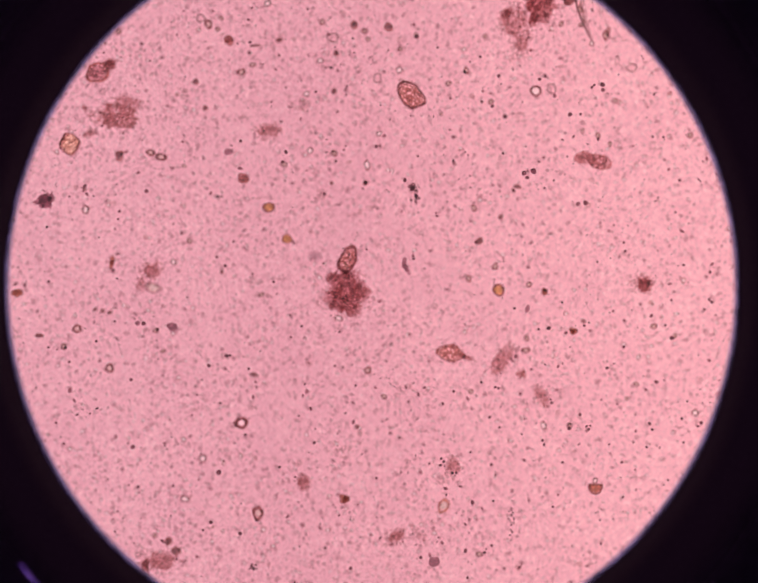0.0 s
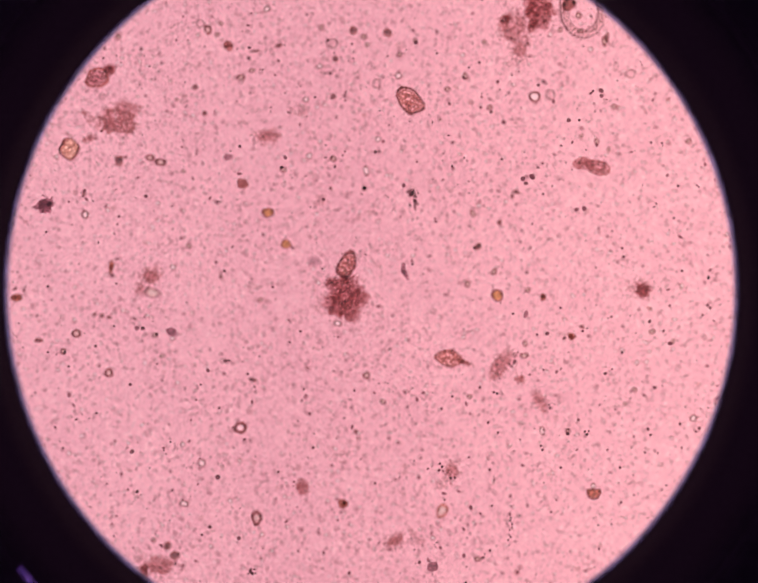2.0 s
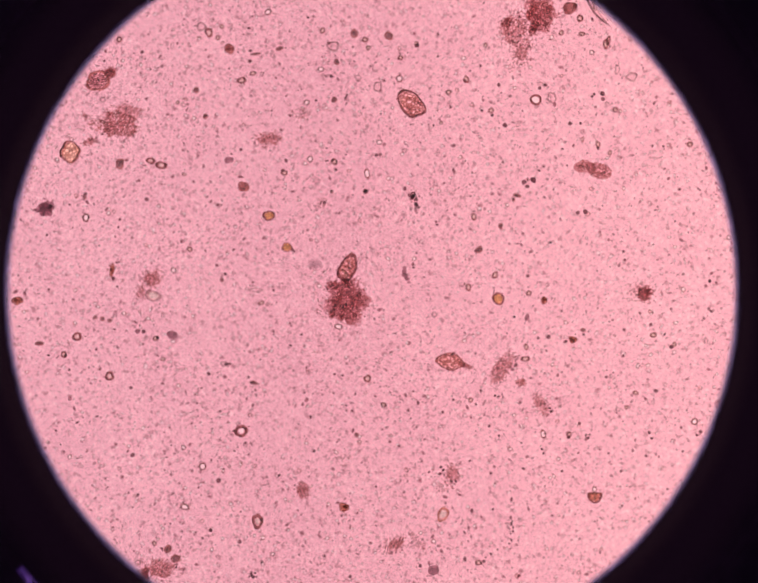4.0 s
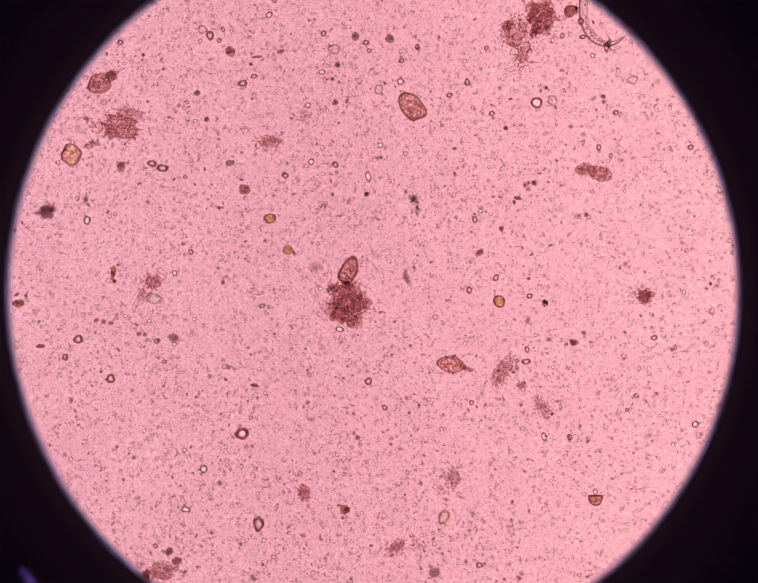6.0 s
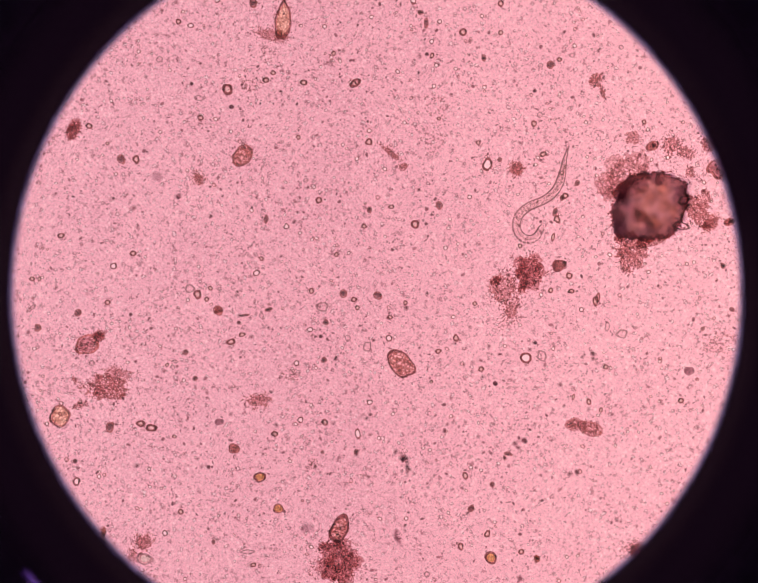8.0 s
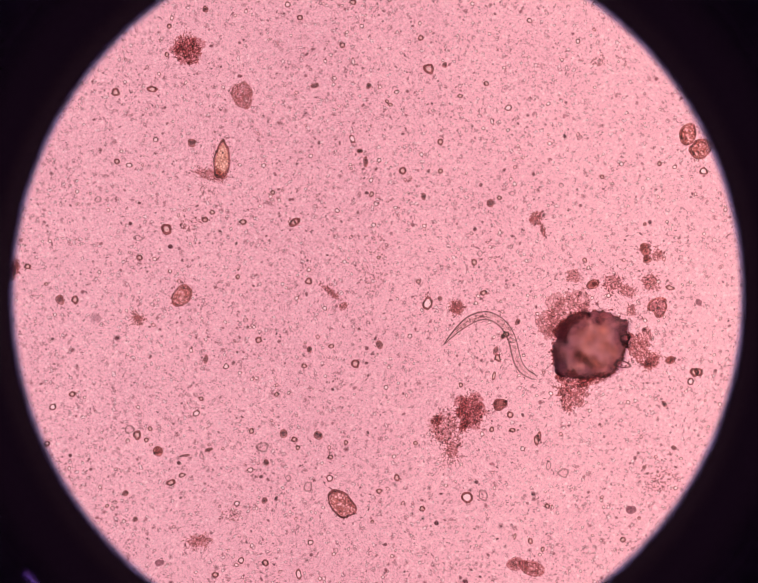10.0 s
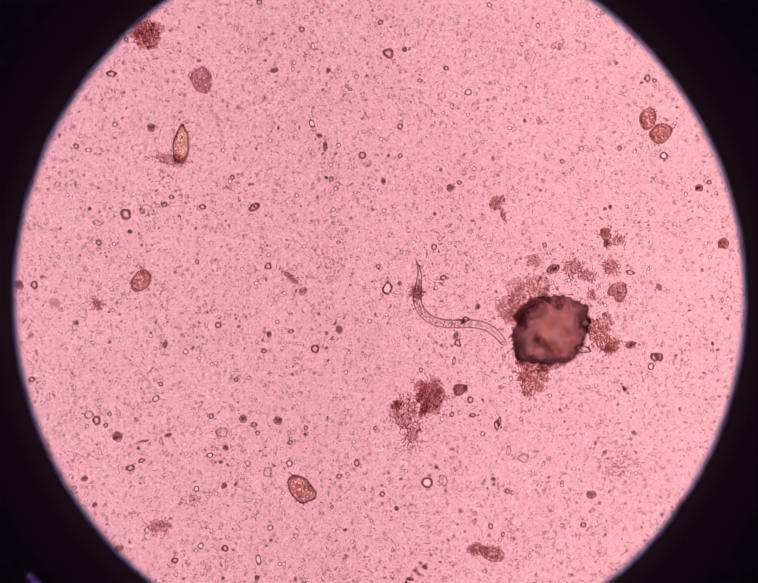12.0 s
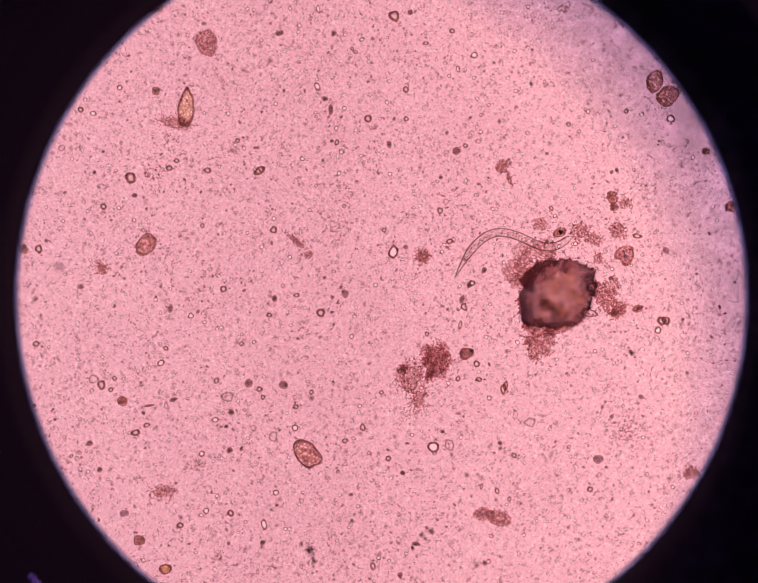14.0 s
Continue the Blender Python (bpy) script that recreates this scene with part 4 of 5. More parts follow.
cell(572, 835, 7, 6, "ring")
cell(743, 835, 6, 11, "bright")
cell(740, 872, 5, 6, "solid")
cell(965, 922, 6, 8, "ring")
cell(955, 1068, 6, 8, "ring")
cell(1010, 1042, 6, 8, "ring")
cell(1020, 940, 5, 6, "solid")
cell(885, 1125, 6, 6, "faint")
cell(976, 990, 7, 7, "solid")
cell(670, 873, 4, 4, "solid")
cell(640, 1025, 15, 12, "haze", lift=24)
cell(147, 1178, 10, 9, "ring")
cell(69, 1193, 9, 5, "solid")
cell(120, 1215, 6, 7, "ring")
cell(215, 1259, 9, 10, "ring")
cell(184, 1138, 5, 4, "solid")
cell(199, 1141, 5, 5, "solid")
cell(214, 1144, 5, 4, "solid")
cell(277, 1165, 5, 5, "purple", lift=24)
cell(347, 1171, 12, 7, "purple", lift=24)
cell(309, 1180, 6, 5, "ring")
cell(325, 1223, 6, 4, "ring")
cell(452, 1232, 9, 5, "faint")
cell(513, 1270, 9, 4, "solid")
cell(409, 1444, 7, 9, "bright")
cell(369, 1405, 5, 5, "bright")
cell(373, 1528, 10, 6, "bright")
cell(430, 1571, 4, 4, "dot", lift=24)
cell(1074, 1129, 4, 9, "purple", lift=24)
cell(1080, 1079, 6, 6, "ring")
cell(1076, 1190, 5, 7, "ring")
cell(1074, 1215, 10, 6, "ring")
cell(1112, 1093, 6, 7, "rust")
cell(1193, 1154, 5, 5, "solid")
cell(1172, 1174, 8, 8, "rust")
cell(1338, 1163, 7, 6, "ring")
cell(1370, 1186, 5, 4, "dot", lift=24)
cell(1382, 1182, 4, 6, "ring")
cell(1447, 1173, 4, 7, "faint")
cell(1303, 1283, 6, 5, "ring")
cell(1425, 1341, 7, 7, "bright")
cell(1267, 1317, 5, 5, "faint")
cell(1284, 1313, 4, 5, "ring")
cell(1166, 1370, 6, 6, "ring")
cell(1113, 1370, 6, 9, "bright")
cell(1307, 1227, 4, 6, "bright")
cell(748, 1259, 8, 8, "ring")
cell(782, 1313, 6, 6, "ring")
cell(962, 1301, 6, 5, "ring")
cell(727, 1376, 5, 5, "solid")
cell(888, 1648, 11, 11, "purple", lift=24)
cell(524, 1556, 12, 15, "ring")
cell(339, 1615, 8, 8, "solid")
cell(355, 1635, 10, 8, "solid")
cell(311, 1604, 5, 5, "ring")
cell(277, 1644, 6, 6, "faint")
cell(982, 1637, 7, 6, "ring")
cell(702, 1525, 11, 9, "rust")
cell(23, 1105, 11, 9, "rust")
cell(529, -53, 9, 8, "solid")
cell(375, -16, 6, 6, "ring")
cell(400, -8, 7, 5, "bright")
cell(455, -60, 6, 5, "bright")
cell(859, -59, 6, 9, "bright")
cell(875, -34, 6, 5, "solid")
cell(886, -12, 5, 11, "solid")
cell(962, 7, 8, 8, "ring")
cell(1017, -202, 12, 10, "ring")
cell(1050, -210, 5, 6, "solid")
cell(783, -169, 9, 5, "solid")
cell(938, -129, 5, 4, "ring")
cell(931, -136, 4, 4, "ring")
cell(766, -107, 6, 6, "haze", lift=24)
cell(862, -218, 4, 8, "bright")
cell(951, -155, 6, 4, "bright")
cell(914, -15, 5, 5, "bright")
cell(898, 55, 5, 6, "ring")
cell(1040, -52, 6, 7, "ring")
cell(1040, 8, 6, 5, "ring")
cell(894, -168, 5, 6, "solid")
cell(1081, -146, 6, 4, "ring")
cell(1180, -121, 7, 7, "bright")
cell(1135, -171, 6, 5, "ring")
cell(1122, 76, 5, 5, "faint")
cell(1161, 64, 5, 5, "ring")
cell(1147, -93, 4, 7, "bright")
cell(1179, -75, 4, 4, "bright")
cell(1288, 39, 5, 5, "faint")
cell(1372, 22, 5, 5, "ring")
cell(1412, -4, 5, 5, "bright")
cell(1490, -4, 5, 5, "ring")
cell(1296, -62, 3, 5, "dot")
cell(1459, 172, 10, 14, "brown")
cell(1464, 192, 9, 8, "brown")
cell(1580, 12, 8, 8, "bright")
cell(1652, 79, 8, 8, "brown")
cell(1701, 193, 11, 11, "brown")
cell(1559, 425, 9, 9, "ring")
cell(1551, 444, 7, 7, "bright")
cell(1509, 400, 10, 8, "brown")
cell(1569, 281, 7, 7, "purple")
cell(1510, 251, 10, 5, "ring")
cell(1459, 120, 4, 4, "solid")
cell(1470, 116, 4, 4, "dot")
cell(1197, 319, 5, 7, "solid")
cell(728, -336, 6, 6, "bright")
cell(753, -309, 6, 6, "ring")
cell(840, -252, 6, 6, "ring")
cell(1001, -266, 6, 6, "ring")
cell(1225, -300, 6, 5, "bright")
cell(1324, -257, 5, 5, "bright")
cell(373, -158, 9, 8, "ring")
cell(448, -164, 12, 6, "ring")
cell(479, -235, 5, 5, "ring")
cell(559, -327, 6, 6, "solid")
cell(862, -340, 8, 5, "ring")
cell(484, -293, 5, 5, "ring")
cell(1548, -147, 7, 7, "ring")
cell(1563, -142, 5, 5, "ring")
cell(1673, 67, 5, 5, "ring")
cell(1567, 424, 9, 8, "ring")
cell(937, -344, 4, 4, "ring")
cell(1151, 378, 5, 9, "solid")
cell(1166, 349, 5, 6, "solid")
cell(1239, 555, 5, 10, "ring")
cell(1191, 911, 5, 5, "dot", lift=24)
cell(1084, 847, 6, 6, "dot", lift=24)
cell(1224, 669, 5, 5, "dot", lift=24)

# ---------------------------------------------------------------- what hangs under the cover glass
def speck(x, y, r):
    """A dark round speck, the larger ones with a clear core."""
    rng = seeded()
    ob = thing("dark_speck", x, y, "tiny dark round speck hanging under the cover glass", "speck", "specks under the cover glass", lift=TOP - rng.uniform(0, 5))
    r *= 0.74
    pts = outline(rng, r, r * rng.uniform(0.75, 1.0), 12, 0.14, rng.uniform(0, 180))
    if r < 3:
        part("body", dome(pts, r * 0.7, 3), DOT, ob)
    else:
        part("wall", rim(pts, 0.3, r * 0.6), DOT, ob)
        part("core", dome(scaled(pts, 0.3), r * 0.3, 3), PURPLE, ob)


def splinter(x, y):
    """The dark bent splinter with a knobbed end."""
    rng = seeded()
    ob = thing("splinter", x, y, "dark purple bent splinter with a knobbed end", "fragment", lift=TOP - 4)
    line = [(-5, 17, 4.5), (-6, 9, 5.5), (-4, 2, 6.0), (0, -5, 5.0), (4, -12, 3.2), (8, -20, 1.2)]
    knobs = []
    for a, b, r in line:
        v, f = dome(outline(rng, r, r * 0.9, 12, 0.2), r * 0.6, 3)
        knobs.append(([(p + a * U, q + b * U, c) for p, q, c in v], f))
    part("shaft", join(knobs), PURPLE, ob)


def grape_bunch(x, y, spread_x, spread_y, count, size):
    """A bunch of dark ringed beads stuck together."""
    rng = seeded()
    ob = thing("bead_bunch", x, y, "bunch of dark plum beads stuck together", "fragment", lift=TOP - 6)
    for _ in range(count):
        a, b, r = rng.gauss(0, spread_x), rng.gauss(0, spread_y), rng.uniform(0.7, 1.2) * size
        v, f = rim(outline(rng, r, r * 0.9, 10, 0.12), 0.35, r * 0.6)
        part("bead", ([(p + a * U, q + b * U, c) for p, q, c in v], f), DOT, ob)


def plum_flake(x, y):
    """The dark angular flake with torn spikes."""
    rng = seeded()
    ob = thing("plum_flake", x, y, "dark plum angular flake with torn spikes", "fragment", lift=TOP - 4)
    part("body", dome(ragged(rng, 17, 15, 40, 0.45), 4, 3), PURPLE, ob)
    part("core", dome(ragged(rng, 15, 13, 40, 0.25), 5, 3), PURPLE, ob)
    spikes = [fibre(rng, rng.gauss(0, 11), rng.gauss(0, 10), rng.uniform(6, 12), 1.5, 1, 0.3) for _ in range(8)]
    tagged(part("spikes", join(spikes), PURPLE, ob), kind="stuff")


splinter(827, 1047)
plum_flake(88, 916)
grape_bunch(836, 881, 3.5, 3, 7, 4)
grape_bunch(844, 902, 4, 7, 20, 2.6)
grape_bunch(519, 1661, 4, 3.5, 9, 2.4)
grape_bunch(1045, 1562, 3, 14, 16, 1.9)
speck(503, 590, 5)
speck(578, 813, 6)
speck(571, 833, 5)
speck(762, 800, 5)
speck(638, 690, 4)
speck(294, 895, 6)
speck(169, 886, 6)
speck(91, 970, 4)
speck(239, 937, 4)
speck(96, 1081, 4)
speck(456, 1046, 5)
speck(680, 831, 4)
speck(741, 874, 5)
speck(657, 898, 5)
speck(620, 521, 3)
speck(712, 580, 3)
speck(506, 519, 3)
speck(236, 1074, 4)
speck(485, 791, 5)
speck(821, 868, 6)
speck(840, 1029, 4)
speck(887, 941, 4)
speck(998, 716, 5)
speck(1156, 732, 6)
speck(1178, 731, 4)
speck(1174, 914, 6)
speck(1064, 852, 7)
speck(1011, 654, 5)
speck(1201, 676, 4)
speck(1206, 671, 4)
speck(1325, 776, 4)
speck(1348, 776, 4)
speck(1381, 864, 4)
speck(1268, 992, 4)
speck(1272, 1009, 4)
speck(1390, 1037, 4)
speck(967, 994, 5)
speck(973, 615, 4)
speck(1094, 660, 5)
speck(1141, 783, 3)
speck(1214, 782, 5)
speck(1420, 862, 3)
speck(1424, 865, 3)
speck(843, 575, 6)
speck(942, 647, 5)
speck(1445, 1051, 4)
speck(1374, 929, 3)
speck(290, 1165, 6)
speck(319, 1177, 5)
speck(232, 1161, 4)
speck(195, 1202, 4)
speck(266, 1280, 5)
speck(424, 1250, 6)
speck(460, 1230, 6)
speck(467, 1229, 4)
speck(199, 1339, 3)
speck(73, 1298, 3)
speck(120, 1289, 2)
speck(282, 1499, 5)
speck(271, 1417, 7)
speck(336, 1414, 3)
speck(447, 1467, 7)
speck(491, 1592, 6)
speck(415, 1586, 4)
speck(641, 1405, 4)
speck(633, 1335, 4)
speck(724, 1288, 4)
speck(768, 1477, 4)
speck(570, 1456, 4)
speck(500, 1390, 4)
speck(114, 1369, 4)
speck(132, 1216, 5)
speck(349, 1557, 3)
speck(349, 1397, 3)
speck(613, 1168, 4)
speck(529, 1220, 3)
speck(717, 1661, 5)
speck(506, 1256, 4)
speck(514, 1658, 3)
speck(522, 1656, 3)
speck(519, 1666, 3)
speck(526, 1663, 3)
speck(511, 1664, 3)
speck(1236, 1248, 5)
speck(1250, 1239, 3)
speck(1271, 1205, 4)
speck(1338, 1276, 6)
speck(1325, 1361, 5)
speck(1330, 1373, 4)
speck(1319, 1409, 4)
speck(1268, 1440, 4)
speck(1390, 1350, 4)
speck(1429, 1358, 5)
speck(1422, 1365, 4)
speck(1393, 1398, 4)
speck(1400, 1315, 3)
speck(964, 1524, 6)
speck(1002, 1447, 4)
speck(998, 1351, 4)
speck(1147, 1441, 4)
speck(1106, 1397, 4)
speck(1109, 1405, 4)
speck(1018, 1371, 4)
speck(924, 1298, 4)
speck(1007, 1521, 4)
speck(1004, 1612, 4)
speck(1128, 1532, 4)
speck(1122, 1313, 3)
speck(1117, 1168, 6)
speck(1096, 1170, 4)
speck(980, 1279, 4)
speck(1443, 1107, 5)
speck(1449, 1112, 5)
speck(1434, 1127, 4)
speck(959, 1422, 3)
speck(1064, 1385, 3)
speck(1015, 1291, 4)
speck(1009, 1289, 4)
speck(900, 1436, 4)
speck(905, 1442, 4)
speck(898, 1449, 4)
speck(907, 1451, 3)
speck(923, 1465, 4)
speck(931, 1465, 4)
speck(1195, 1367, 4)
speck(1200, 1373, 4)
speck(1203, 1366, 3)
speck(1160, 1372, 5)
speck(1227, 1607, 4)
speck(1306, 1624, 3)
speck(1363, 1476, 3)
speck(1369, 1540, 3)
speck(990, 1627, 5)
speck(951, 1623, 6)
speck(860, 1638, 5)
speck(1325, 1141, 5)
speck(1355, 1160, 4)
speck(1047, 1128, 4)
speck(1189, 1162, 4)
speck(1047, 1545, 3)
speck(1049, 1558, 3)
speck(1044, 1570, 3)
speck(1046, 1584, 3)
speck(1041, 1590, 3)


# ---------------------------------------------------------------- the silt
def silt():
    """Loose silt all over the slide: far too many grains to count."""
    rng = random.Random(4242)
    shapes = {"silt": [], "drifting_silt": [], "specks": [], "droplets": []}

    def spot():
        while True:
            x, y = rng.uniform(-260, 1900), rng.uniform(-420, 1760)
            if ((x - 1350) / 84) ** 2 + ((y - 364) / 76) ** 2 > 1:      # none under the great lump
                return x, y

    for _ in range(16000):
        x, y = spot()
        if noise.noise(Vector((x / 60, y / 60, 1.7))) + 0.5 * noise.noise(Vector((x / 200, y / 200, 7.7))) < rng.uniform(-0.7, 0.5):
            continue
        if rng.random() < 0.6:
            shapes["silt"].append(grain(rng, x - 784, 603 - y, min(4.0, 1.1 + rng.expovariate(1.5)), 3.0, 1.35))
        else:
            shapes["silt"].append(fibre(rng, x - 784, 603 - y, rng.uniform(3.0, 8.0), rng.uniform(0.8, 1.5), 3.0, 0.9))
    for _ in range(700):
        x, y = spot()
        if noise.noise(Vector((x / 50, y / 50, 9.1))) > rng.uniform(-0.6, 0.5):
            shapes["silt"].append(grain(rng, x - 784, 603 - y, rng.uniform(1.8, 3.6), 3.0, 1.6))
    for _ in range(1500):
        x, y = spot()
        shapes["drifting_silt"].append(grain(rng, x - 784, 603 - y, min(4.5, 1.4 + rng.expovariate(1.2)), rng.uniform(8, TOP), 1.4))
    for _ in range(1200):
        x, y = spot()
        shapes["specks"].append(grain(rng, x - 784, 603 - y, min(3.0, 1.0 + rng.expovariate(1.6)), TOP - rng.uniform(0, 6), 1.2))
    for _ in range(4600):
        x, y = spot()
        if noise.noise(Vector((x / 90, y / 90, 4.4))) < rng.uniform(-0.9, 0.3):
            continue
        r = min(5.0, 1.9 + rng.expovariate(1.1))
        pts = outline(rng, r, r * rng.uniform(0.7, 1.0), 10, 0.18, rng.uniform(0, 180))
        v, f = rim(pts, 0.62, r * 0.6)
        if rng.random() < 0.7:
            clear_of(x, y, scaled(pts, 0.58))
        shapes["droplets"].append(([(a + (x - 784) * U, b + (603 - y) * U, c + 3 * U) for a, b, c in v], f))
    for name, material, label in (("silt", SILT, "fine brown silt scattered over the slide"), ("drifting_silt", SILT, "loose brown silt drifting in the liquid"),
                                  ("specks", DOT, "minute dark specks hanging under the cover glass"), ("droplets", WALL_MID, "minute ringed droplets scattered over the slide")):
        ob = new(name, mesh(name, join(shapes[name]), material))
        tagged(ob, label, "silt", kind="stuff")


silt()
liquid_film()

# ---------------------------------------------------------------- the larva
PIECES = 44
LENGTH = 308.0
